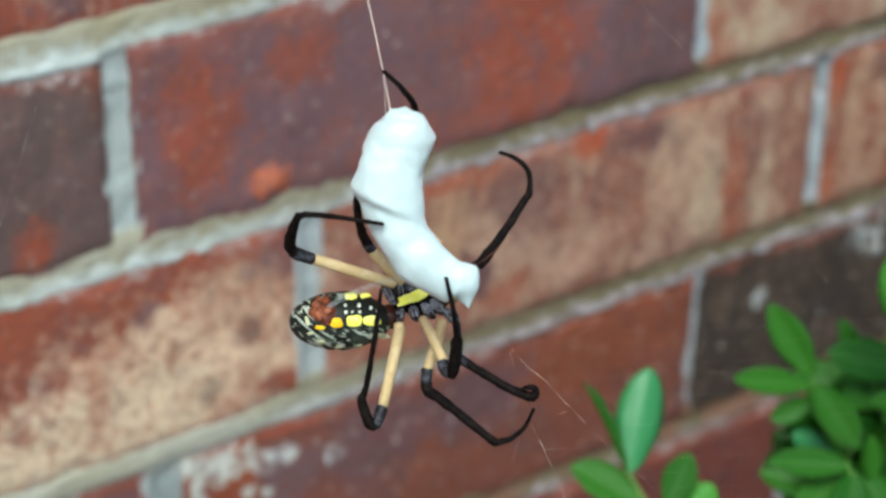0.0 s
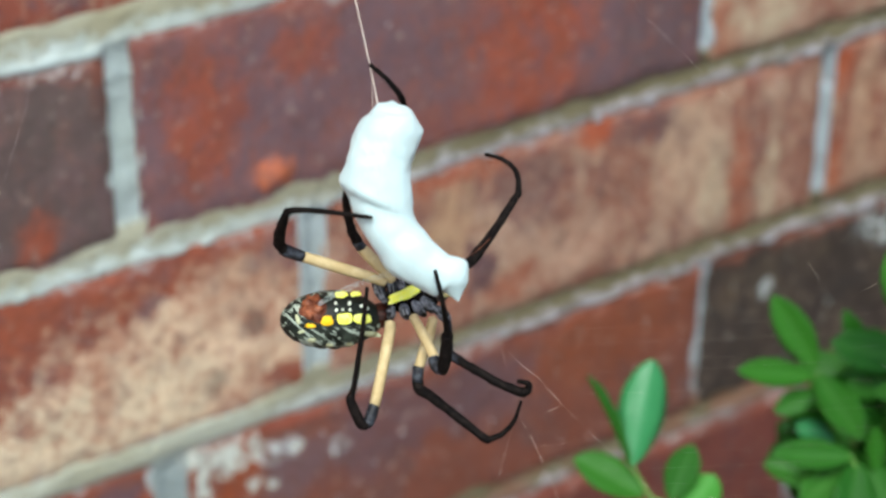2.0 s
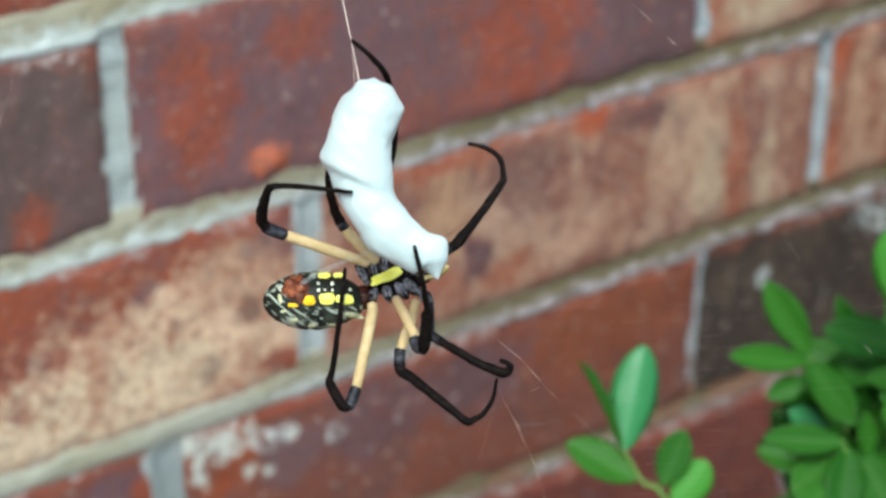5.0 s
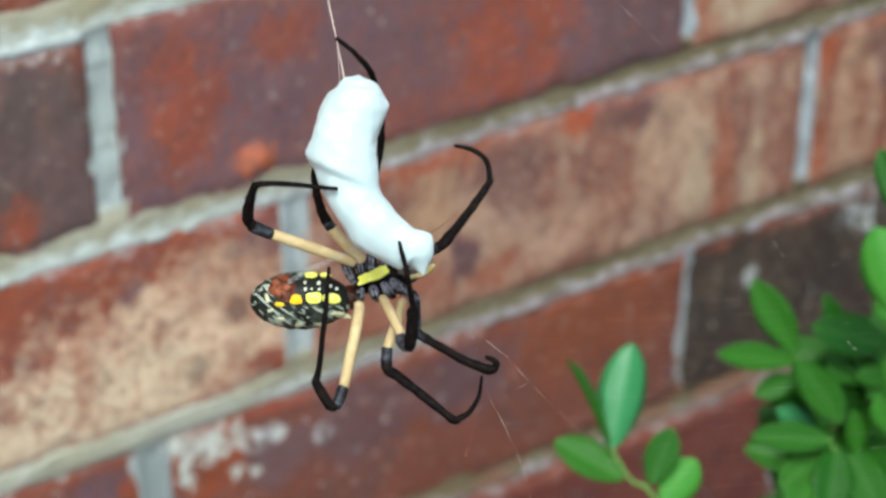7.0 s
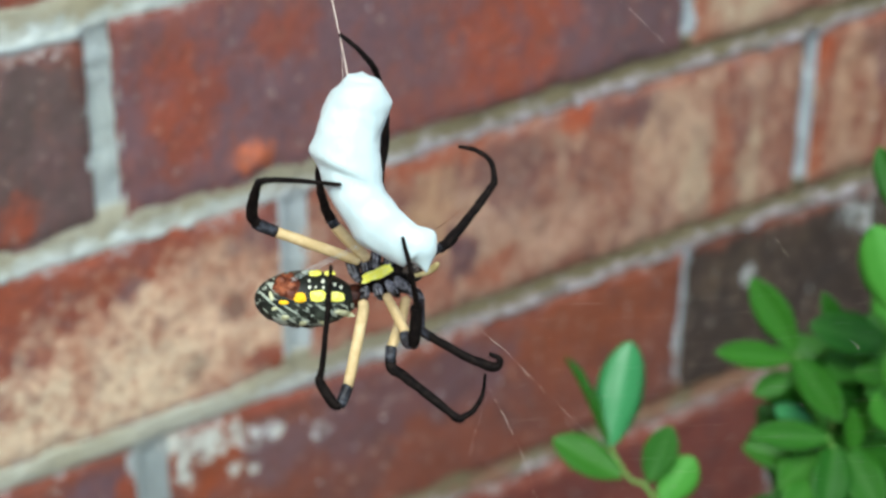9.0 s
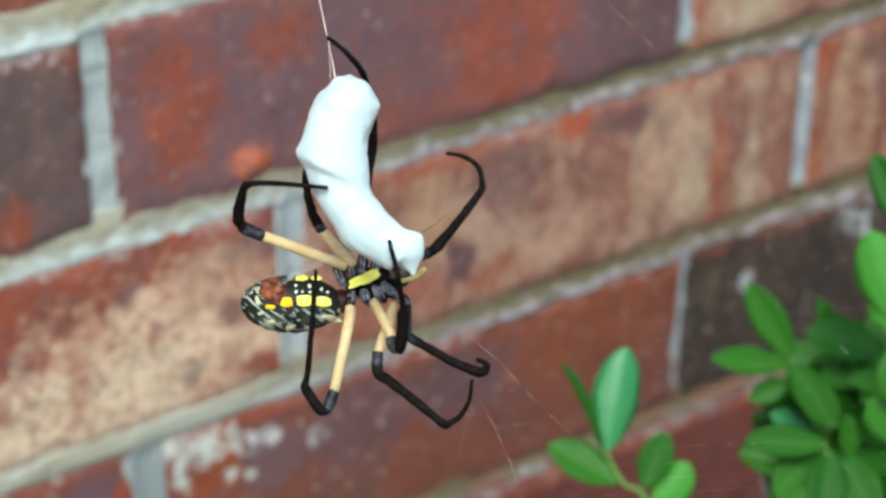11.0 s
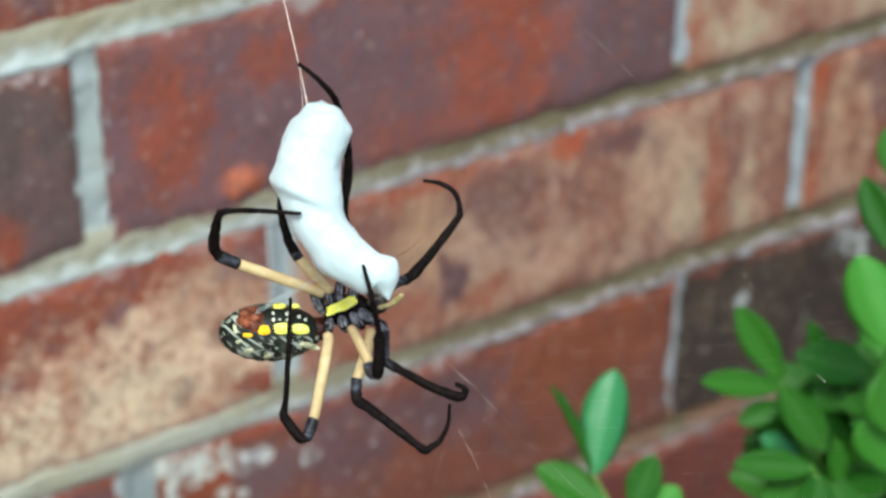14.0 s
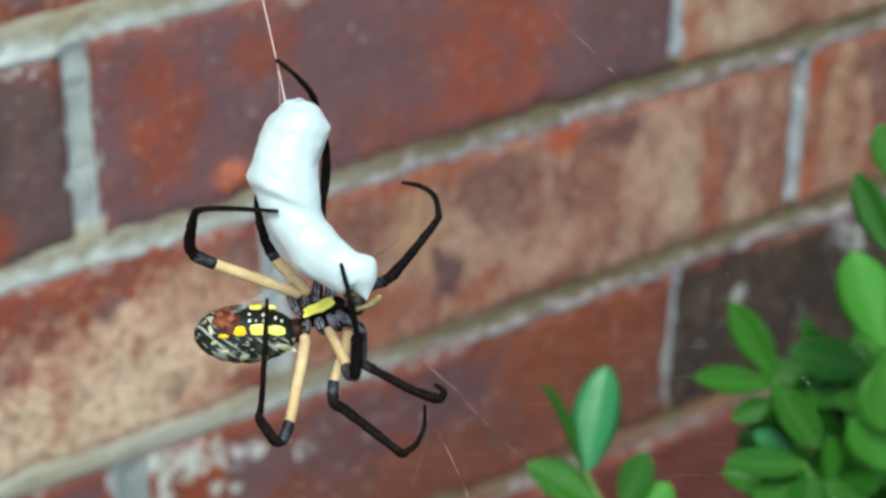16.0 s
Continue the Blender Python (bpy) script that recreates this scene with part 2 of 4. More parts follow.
m = Nodes("mortar", 0.92, 0.2)
p = m.position()
big = m.noise(p, 38, 5, 0.6)
x = m.node("ShaderNodeSeparateXYZ")
m.wire(p, x.inputs[0])
# mask along the wall: the mortar's tone changes towards the right
rightward = m.step(m.math("ADD", x.outputs["X"], m.math("MULTIPLY", m.noise(p, 22, 4).outputs["Fac"], 0.10)), 0.05, 0.20)
shaded_sand = m.mix(rightward, m.mix(m.step(big.outputs["Fac"], 0.35, 0.65), rgb(148, 142, 116), rgb(156, 154, 134)), m.mix(big.outputs["Fac"], rgb(88, 79, 56), rgb(104, 96, 74)))
lime = m.mix(rightward, m.mix(m.step(big.outputs["Fac"], 0.35, 0.65), rgb(178, 188, 178), rgb(198, 210, 206)), m.mix(big.outputs["Fac"], rgb(160, 149, 149), rgb(180, 176, 182)))
# lime smeared along the lower lip of each bed joint and over the upright ones; above the lip the olive sand is darkened
# to paint the shade under the brick
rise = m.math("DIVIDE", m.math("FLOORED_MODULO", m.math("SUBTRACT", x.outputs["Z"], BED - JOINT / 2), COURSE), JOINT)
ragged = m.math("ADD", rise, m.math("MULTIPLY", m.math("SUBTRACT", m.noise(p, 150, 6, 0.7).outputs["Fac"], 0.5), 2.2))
limed = m.math("MAXIMUM", m.math("MULTIPLY", m.step(m.math("ADD", ragged, m.math("MULTIPLY", rightward, 0.22)), 0.75, 0.15), 0.85), m.step(rise, 1.3, 1.7))
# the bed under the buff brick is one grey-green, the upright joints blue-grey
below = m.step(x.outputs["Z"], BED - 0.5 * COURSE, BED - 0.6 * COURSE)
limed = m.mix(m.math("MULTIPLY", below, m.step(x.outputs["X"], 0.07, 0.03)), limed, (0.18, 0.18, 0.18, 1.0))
c = m.mix(limed, shaded_sand, lime)
c = m.mix(m.math("MULTIPLY", m.step(rise, 1.3, 1.7), m.math("ADD", 0.55, m.math("MULTIPLY", rightward, 0.3))), c, m.mix(rightward, rgb(140, 151, 150), rgb(152, 164, 167)))
c = m.mix(m.math("MULTIPLY", m.step(x.outputs["Z"], BED - COURSE - 0.6 * JOINT, BED - COURSE - 1.1 * JOINT), m.step(x.outputs["X"], 0.06, 0.03)), c, rgb(136, 146, 144))
# brick dust rubbed over the lower joints
low = m.math("MULTIPLY", m.step(x.outputs["Z"], BED - 1.4 * COURSE, BED - 1.8 * COURSE), m.step(x.outputs["X"], 0.09, 0.13))
dust = m.math("MULTIPLY", low, m.step(m.noise(p, 45, 5, 0.65).outputs["Fac"], 0.42, 0.56))
c = m.mix(m.math("MULTIPLY", dust, 0.75), c, clay(138, 94, 76))
grit = m.noise(p, 700, 4, 0.7)
c = m.mix(m.math("MULTIPLY", m.step(grit.outputs["Fac"], 0.52, 0.72), 0.4), c, rgb(112, 104, 84))
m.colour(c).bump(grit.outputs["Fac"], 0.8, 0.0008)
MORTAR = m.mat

m = Nodes("soil", 0.95, 0.2)
p = m.position()
n1, n2 = m.noise(p, 6, 5), m.noise(p, 60, 6, 0.7)
c = m.mix(n1.outputs["Fac"], rgb(92, 72, 54), rgb(122, 104, 78))
c = m.mix(m.step(n2.outputs["Fac"], 0.45, 0.7), c, rgb(64, 50, 40))
m.colour(c).bump(n2.outputs["Fac"], 1.0, 0.02)
SOIL = m.mat

m = Nodes("leaf_green", 0.48, 0.2)
p, r = m.local(), m.random()
x = m.node("ShaderNodeSeparateXYZ")
m.wire(p, x.inputs[0])
side = m.math("ABSOLUTE", x.outputs["X"])
r = m.math("FRACT", m.math("ADD", r, m.node("ShaderNodeNewGeometry").outputs["Random Per Island"]))
c = m.mix(r, rgb(24, 76, 14), rgb(52, 110, 28))
c = m.mix(m.math("MULTIPLY", m.noise(p, 3.0, 4).outputs["Fac"], 0.5), c, rgb(20, 78, 14))
c = m.mix(m.math("MULTIPLY", m.step(side, 0.06, 0.01), 0.05), c, rgb(120, 180, 80))
m.colour(c)
m.set("Subsurface Weight", 0.0)
veins = m.noise(m.vec("MULTIPLY", p, (1, 3, 1)), 7, 4)
m.bump(veins.outputs["Fac"], 0.15, 0.0003)
tr = m.node("ShaderNodeBsdfTranslucent")
m.wire(m.mix(0.5, c, rgb(120, 200, 50)), tr.inputs["Color"])
mx = m.node("ShaderNodeMixShader")
mx.inputs[0].default_value = 0.22
m.tree.links.new(m.bsdf.outputs[0], mx.inputs[1])
m.tree.links.new(tr.outputs[0], mx.inputs[2])
m.tree.links.new(mx.outputs[0], m.tree.nodes["Material Output"].inputs["Surface"])
LEAF = m.mat

m = Nodes("leaf_young", 0.48, 0.2)
p = m.local()
c = m.mix(m.noise(p, 3.0, 4).outputs["Fac"], rgb(52, 124, 36), rgb(74, 142, 54))
m.colour(c)
tr = m.node("ShaderNodeBsdfTranslucent")
m.wire(c, tr.inputs["Color"])
mx = m.node("ShaderNodeMixShader")
mx.inputs[0].default_value = 0.22
m.tree.links.new(m.bsdf.outputs[0], mx.inputs[1])
m.tree.links.new(tr.outputs[0], mx.inputs[2])
m.tree.links.new(mx.outputs[0], m.tree.nodes["Material Output"].inputs["Surface"])
YOUNG = m.mat

# a glossier leaf; its bluish base colour paints in the sky's sheen
m = Nodes("leaf_sky_sheen", 0.4, 0.32)
p = m.local()
c = m.mix(m.noise(p, 3.0, 4).outputs["Fac"], rgb(36, 104, 54), rgb(50, 122, 72))
m.colour(c)
m.bump(m.noise(m.vec("MULTIPLY", p, (1, 3, 1)), 7, 4).outputs["Fac"], 0.15, 0.0003)
SKY_SHEEN = m.mat

m = Nodes("green_stem", 0.6, 0.4)
c = m.mix(m.noise(m.position(), 300, 4).outputs["Fac"], rgb(66, 116, 40), rgb(104, 132, 64))
m.colour(c)
STEM = m.mat

m = Nodes("silk_wrap", 0.32, 0.6)
p = m.local()
c = m.mix(m.noise(p, 260, 5, 0.6).outputs["Fac"], rgb(170, 192, 192), rgb(194, 211, 209))
m.colour(c)
m.set("Subsurface Weight", 0.15)
m.set("Subsurface Radius", (0.002, 0.002, 0.002))
m.set("Subsurface Scale", 1.0)
m.set("Sheen Weight", 0.3)
fib = m.noise(m.vec("MULTIPLY", p, (1, 0.22, 1)), 2600, 4, 0.6, 0.4)
m.bump(fib.outputs["Fac"], 0.35, 0.0003)
SILK = m.mat

m = Nodes("silk_thread", 0.35, 0.6)
m.set("Base Color", rgb(228, 210, 194))
THREAD = m.mat


def chitin(name, dark, light, rough, scale=900.0, spec=0.2):
    m = Nodes(name, rough, spec)
    p = m.local()
    n = m.noise(p, scale, 5, 0.65)
    m.colour(m.mix(m.step(n.outputs["Fac"], 0.42, 0.68), dark, light))
    m.bump(m.noise(p, scale * 4, 3).outputs["Fac"], 0.5, 0.0002)
    return m.mat


BLACK = chitin("leg_black", (0.004, 0.0028, 0.0024, 1), (0.014, 0.010, 0.008, 1), 0.75, spec=0.08)
GREY = chitin("joint_grey", (0.010, 0.010, 0.012, 1), (0.06, 0.066, 0.078, 1), 0.4)
TAN = chitin("femur_tan", rgb(192, 167, 120), rgb(212, 190, 144), 0.6, 260)
COXA = chitin("coxa_grey", (0.010, 0.009, 0.009, 1), (0.30, 0.30, 0.32, 1), 0.45, 560)
JAW = chitin("jaw_brown", (0.010, 0.008, 0.007, 1), (0.12, 0.095, 0.075, 1), 0.4, 620)
PALP = chitin("palp_khaki", rgb(150, 136, 88), rgb(188, 174, 126), 0.55, 700)
STREAK = chitin("coxa_streak", (0.11, 0.108, 0.112, 1), (0.44, 0.44, 0.45, 1), 0.5, 900)
YELLOW = chitin("spot_yellow", rgb(252, 240, 86), rgb(255, 250, 146), 0.5, 1500)
AMBER = chitin("spot_amber", rgb(236, 176, 20), rgb(246, 206, 40), 0.5, 1500)
PALE = chitin("spot_pale", rgb(176, 178, 138), rgb(212, 214, 178), 0.5, 1500)
DOT = chitin("dot_white", rgb(214, 218, 196), rgb(232, 236, 220), 0.5, 1500)
BROWN = chitin("spinneret_brown", rgb(80, 40, 26), rgb(156, 90, 58), 0.5, 420)
WAIST = chitin("waist_brown", rgb(40, 20, 14), rgb(70, 34, 22), 0.4, 800)

m = Nodes("abdomen_pattern", 0.5, 0.2)
p = m.local()
x = m.node("ShaderNodeSeparateXYZ")
m.wire(p, x.inputs[0])
slant = m.node("ShaderNodeVectorRotate")
slant.rotation_type = "Z_AXIS"
slant.inputs["Angle"].default_value = radians(32)
m.wire(p, slant.inputs["Vector"])
bars = m.noise(m.vec("MULTIPLY", slant.outputs["Vector"], (0.42, 1.75, 1.0)), 620, 2.0, 0.5, 1.2)
mask = m.step(bars.outputs["Fac"], 0.53, 0.59)
low = m.step(x.outputs["Y"], -0.0037, -0.0046)
up = m.step(x.outputs["Y"], 0.0004, 0.0009)
back = m.step(x.outputs["X"], -0.0128, -0.0138)
where = m.math("MINIMUM", m.math("ADD", m.math("ADD", low, m.math("MULTIPLY", up, 0.8)), back), 1.0)
c = m.mix(m.noise(p, 500, 4).outputs["Fac"], (0.004, 0.005, 0.004, 1), (0.014, 0.017, 0.011, 1))
c = m.mix(m.math("MULTIPLY", m.step(x.outputs["Y"], -0.0040, -0.0062), m.step(m.noise(p, 420, 4).outputs["Fac"], 0.35, 0.6)), c, (0.050, 0.062, 0.046, 1))
c = m.mix(m.math("MULTIPLY", mask, where), c, rgb(158, 168, 152))
m.colour(c).bump(bars.outputs["Fac"], 0.3, 0.0004)
ABDOMEN = m.mat


# ---- wall ----
# ends of the bricks at the upright joints, by course
JOINTS = {2: [(0.030, 0.037)], 1: [(0.100, 0.107)], 0: [(0.0025, 0.0105), (0.2045, 0.2092)], -1: [(0.0600, 0.0670), (0.2580, 0.2626)],
          -2: [(0.0100, 0.0170), (0.2123, 0.2149)], -3: [(0.0555, 0.0620), (0.2590, 0.2656)], -4: [(0.010, 0.017)]}


def joints(k):
    """All upright joints of a course as (end of a brick, start of the next)."""
    some = JOINTS.get(k, [((0.37 * k % 1) * LENGTH, (0.37 * k % 1) * LENGTH + 0.007)])
    first, last = some[0], some[-1]
    return [*[(first[0] - n * LENGTH, first[1] - n * LENGTH) for n in range(16, 0, -1)], *some, *[(last[0] + n * LENGTH, last[1] + n * LENGTH) for n in range(1, 18)]]


def ease(a, b, x):
    s = min(1.0, max(0.0, (x - a) / (b - a)))
    return s * s * (3 - 2 * s)


wall = tagged(new("wall_brick"), "weathered red brick wall with pale grey mortar", "wall", kind="structure")
NEAR_X, NEAR_K = (-0.21, 0.52), (-4, 2)

# mortar near the camera: rough, fuller at the foot of every bed joint, hollow under the brick above
GX, GZ, STEP_ = (-0.10, 0.40), (BED - 0.235, BED + 0.115), 0.0013
nx, nz = int((GX[1] - GX[0]) / STEP_), int((GZ[1] - GZ[0]) / STEP_)
verts, faces = [], []
for j in range(nz + 1):
    z = GZ[0] + j * STEP_
    k = math.floor((z - BED) / COURSE)
    inside = (z - BED) - k * COURSE
    if inside > COURSE - JOINT / 2:
        u, over = (inside - (COURSE - JOINT / 2)) / JOINT, 0
    elif inside < JOINT / 2:
        u, over = (inside + JOINT / 2) / JOINT, 0
    else:
        u, over = None, COURSE - JOINT / 2 - inside
    ends = [q for q in joints(k) if -0.4 < q[0] < 0.6]
    for i in range(nx + 1):
        x = GX[0] + i * STEP_
        w = noise.noise((x * 90, 3.0, z * 90))
        worn = min(1.0, max(0.0, (x - 0.06) / 0.1))
        g = noise.noise((x * 320, 1.0, z * 320))
        if u is not None:
            y = 0.0002 + (0.0004 + 0.0024 * worn) * u ** 1.5 + 0.0006 * w + 0.0005 * g
            if abs(z - BED + COURSE) < JOINT:
                cover = (OVERLAP + 0.0012) * (1 - ease(0.02, 0.09, x)) / JOINT
                y += 0.006 * max(0.0, u - 1 + cover + 0.03 * w)
        else:
            e = min(max(a - x, x - c_) for a, c_ in ends)
            if e < 0:
                near = min(1.0, max(0.0, min(over, inside - JOINT / 2)) / 0.005)
                y = 0.0006 + 0.0016 * near + 0.0011 * w + 0.0005 * g
                if k == -1 and 0.25 < x < 0.27 and over < 0.016:
                    y = 0.011
            else:
                lap = 0.0003 + 0.0022 * max(0.0, noise.noise((x * 55, 7.0, k * 3.3)) + 0.5 * noise.noise((x * 260, 4.0, k * 1.7)) + (1.0 + 1.2 * math.exp(min(0.0, (x - 0.003) / 0.014)) if k == 0 and x < 0.004 else 0))
                lap_side = 0.0002 + 0.0012 * max(0.0, noise.noise((k * 5.1, 2.0, z * 60 + x * 9)))
                smear = max(0.0, 1 - over / lap, 1 - e / lap_side)
                rim = min(0.005, 0.0007 + 0.001 * worn + 0.7 * max(0.0, min(over, e, inside - JOINT / 2) - 0.001 - 0.0008 * worn))
                y = min(rim, 0.004 - (0.0046 if k == 0 and x < 0.004 else 0.0043) * min(1.0, smear * 2.2) + 0.0004 * g) if smear > 0 else rim
        verts.append((x, y, z))
for j in range(nz):
    for i in range(nx):
        a = j * (nx + 1) + i
        faces.append((a, a + 1, a + nx + 2, a + nx + 1))
me = bpy.data.meshes.new("mortar")
me.from_pydata(verts, [], faces)
me.polygons.foreach_set("use_smooth", [True] * len(me.polygons))
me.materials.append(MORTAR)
ob = new("mortar", me)
ob.parent = wall
tagged(ob, "pale grey-green sandy mortar joints")


def box_bm(x0, x1, y0, y1, z0, z1, bevel=0.0):
    bm = bmesh.new()
    bmesh.ops.create_cube(bm, size=1)
    bmesh.ops.scale(bm, vec=(x1 - x0, y1 - y0, z1 - z0), verts=bm.verts)
    bmesh.ops.translate(bm, vec=((x0 + x1) / 2, (y0 + y1) / 2, (z0 + z1) / 2), verts=bm.verts)
    if bevel:
        bmesh.ops.bevel(bm, geom=bm.edges, offset=bevel, segments=2, affect="EDGES")
    return bm


part("core", box_bm(-3.0, 3.5, 0.014, 0.11, 0.0, 2.7), MORTAR, wall, smooth=False)


# ---- ground ----
bm = bmesh.new()
bmesh.ops.create_grid(bm, x_segments=60, y_segments=60, size=1)
for v in bm.verts:
    s = 1.5 + 300 * max(abs(v.co.x), abs(v.co.y)) ** 5
    v.co = Vector((v.co.x * s, v.co.y * s - 0.2, 0.012 * noise.noise((v.co.x * 30, v.co.y * 30, 0)) if s < 3 else 0))
ground = part("ground", bm, SOIL, None)
tagged(ground, "bare brown garden soil at the wall's foot", "ground", kind="structure")


# ---- tubes ----
def spline(points, per=6):
    """Catmull-Rom through points given as (x, y, z, radius)."""
    pts = [Vector(p) for p in points]
    pts = [2 * pts[0] - pts[1], *pts, 2 * pts[-1] - pts[-2]]
    out = []
    for a, b, c, d in zip(pts, pts[1:], pts[2:], pts[3:]):
        for s in range(per):
            t = s / per
            out.append(0.5 * (2 * b + (c - a) * t + (2 * a - 5 * b + 4 * c - d) * t * t + (3 * b - a - 3 * c + d) * t ** 3))
    out.append(pts[-2])
    return out


def tube(bm, pts, seg=10, rough=0.0, cap=True):
    """A round tube along points (x, y, z, radius)."""
    rings, ref = [], Vector((0.3, 0.2, 0.9)).normalized()
    for n, p in enumerate(pts):
        a, b = pts[max(n - 1, 0)], pts[min(n + 1, len(pts) - 1)]
        way = (Vector(b[:3]) - Vector(a[:3])).normalized()
        u = way.cross(ref)
        u = u.normalized() if u.length > 1e-6 else way.orthogonal().normalized()
        v = way.cross(u)
        ref = u.cross(way)
        ring = []
        for s in range(seg):
            q = 2 * math.pi * s / seg
            r = p[3] * (1 + rough * noise.noise((p[0] * 900 + 3 * math.cos(q), p[1] * 900 + 3 * math.sin(q), p[2] * 900)))
            ring.append(bm.verts.new(Vector(p[:3]) + r * (math.cos(q) * u + math.sin(q) * v)))
        rings.append(ring)
    for a, b in zip(rings, rings[1:]):
        for s in range(seg):
            bm.faces.new((a[s], a[(s + 1) % seg], b[(s + 1) % seg], b[s]))
    if cap:
        for ring, p, q in ((rings[0], pts[0], pts[1]), (rings[-1], pts[-1], pts[-2])):
            tip = Vector(p[:3]) + (Vector(p[:3]) - Vector(q[:3])).normalized() * p[3] * 0.6
            top = bm.verts.new(tip)
            for s in range(seg):
                f = (ring[s], ring[(s + 1) % seg], top)
                bm.faces.new(f if ring is rings[-1] else f[::-1])
    return bm


def egg(bm, centre, axes, turn=None, seg=(28, 18), bumps=0.0, freq=400.0):
    """An ellipsoid with slight lumps."""
    made = bmesh.ops.create_uvsphere(bm, u_segments=seg[0], v_segments=seg[1], radius=1)["verts"]
    for v in made:
        d = v.co.copy()
        k = 1 + bumps * noise.noise(d * 2.3 + Vector(centre) * freq)
        v.co = Vector((d.x * axes[0], d.y * axes[1], d.z * axes[2])) * k
        if turn:
            v.co = turn @ v.co
        v.co += Vector(centre)
    return bm


# ---- spider ----
spider = tagged(new("spider"), "black and yellow garden spider gripping white wrapped prey", "spider")
AB_C, AB_R = Vector((-8.75, -3.5, -6.9)) * MM, Vector((8.4, 4.75, 4.7)) * MM


def abdomen_at(x, y):
    """Height of the abdomen's near surface over a place in its belly plane."""
    k = 1 - ((x - AB_C.x) / AB_R.x) ** 2 - ((y - AB_C.y) / AB_R.y) ** 2
    return AB_C.z + AB_R.z * math.sqrt(max(k, 0.02)) - (x - AB_C.x) * 0.12


bm = bmesh.new()
bmesh.ops.create_uvsphere(bm, u_segments=64, v_segments=40, radius=1)
for v in bm.verts:
    d = v.co.copy()
    d = Vector((d.z, d.x, d.y))
    slim = 1 - 0.16 * max(0.0, d.x) ** 2
    rim = 0.035 * max(0.0, -d.y) ** 2 * math.sin(d.x * 22) + 0.02 * noise.noise(d * 5)
    v.co = Vector((d.x * AB_R.x, d.y * AB_R.y * slim * (1 + rim), d.z * AB_R.z * slim)) + AB_C
    v.co.z -= (v.co.x - AB_C.x) * 0.12
bmesh.ops.recalc_face_normals(bm, faces=bm.faces)
abdomen = part("abdomen", bm, ABDOMEN, spider, "olive-black abdomen with pale flecks")


def dome(cx, cy, rx, ry, lift, surface, wobble=0.15, turn=0.0, rings=4, seg=18, square=2, taper=0.0):
    """A raised patch that follows a surface (millimetres), narrower towards its start by taper."""
    bm = bmesh.new()
    rows_ = []
    for j in range(rings + 1):
        t = 1 - j / rings
        row = []
        for s in range(seg):
            q = 2 * math.pi * s / seg
            k = t * (1 + wobble * noise.noise((cx * 3 + 1.4 * math.cos(q), cy * 3 + 1.4 * math.sin(q), 2.0)))
            k /= (abs(math.cos(q)) ** square + abs(math.sin(q)) ** square) ** (1 / square)
            u, w = rx * k * math.cos(q), ry * k * math.sin(q) * (1 - taper * (1 - k * math.cos(q)) / 2)
            w += 0.18 * ry * taper * noise.noise((u * 2.6, cy, 5.0))
            x = (cx + u * math.cos(turn) - w * math.sin(turn)) * MM
            y = (cy + u * math.sin(turn) + w * math.cos(turn)) * MM
            row.append(bm.verts.new((x, y, surface(x, y) + (lift * (1 - t ** 2.5) - 0.06) * MM)))
        rows_.append(row)
    for a, b in zip(rows_, rows_[1:]):
        for s in range(seg):
            bm.faces.new((a[s], a[(s + 1) % seg], b[(s + 1) % seg], b[s]))
    return bm


for cx, cy, rx, ry, mat_ in ((-3.95, -2.85, 1.35, 0.8, YELLOW), (-6.75, -2.7, 1.3, 0.95, YELLOW), (-9.5, -2.95, 1.15, 0.85, AMBER),
                             (-12.1, -3.75, 0.95, 0.4, AMBER), (-7.35, 0.8, 1.0, 0.42, YELLOW), (-4.9, 0.8, 0.85, 0.36, YELLOW)):
    part("yellow_spot", dome(cx, cy, rx, ry, 0.22, abdomen_at, 0.3, square=3.4), mat_, abdomen, "bright yellow spot")
for cx, cy, r in ((-8.1, -0.3, 0.3), (-8.0, -1.3, 0.36), (-5.9, -0.4, 0.34), (-5.8, -1.35, 0.26), (-4.0, -0.9, 0.3), (-3.0, -1.4, 0.28), (-7.0, -1.3, 0.22)):
    part("white_dot", dome(cx, cy, r * 0.85, r * 0.95, 0.16, abdomen_at, seg=10, rings=3), DOT, abdomen, "small pale dot")
for cx, cy, rx, ry in ((-13.6, -4.8, 0.7, 0.35), (-12.0, -6.3, 0.8, 0.5), (-9.1, -7.3, 0.8, 0.45), (-5.8, -7.3, 0.6, 0.4), (-2.4, -5.7, 1.7, 0.55), (-14.2, -2.8, 0.4, 0.9)):
    part("pale_fleck", dome(cx, cy, rx, ry, 0.2, abdomen_at, 0.3, 0.3 if cx < -6 else -0.3), PALE, abdomen, "cream fleck")

part("spinneret_mound", dome(-11.6, -1.2, 2.3, 2.0, 0.5, abdomen_at, 0.35, 0.2, 6, 24), BROWN, abdomen, "rust-brown spinneret mound")
for dx, dy, r, h in ((-0.9, 0.9, 1.0, 0.75), (0.7, 0.0, 1.1, 0.8), (-0.4, -0.9, 0.8, 0.7), (1.0, 1.0, 0.8, 0.6)):
    x, y = -11.7 + dx, -1.3 + dy
    bm = egg(bmesh.new(), (x * MM, y * MM, abdomen_at(x * MM, y * MM)), (r * MM, r * MM * 0.8, h * MM), bumps=0.3, seg=(16, 10))
    part("spinneret", bm, BROWN, abdomen, "reddish brown spinneret")

CE_C, CE_R = Vector((4.2, -0.2, -9.4)) * MM, Vector((4.5, 2.8, 2.9)) * MM


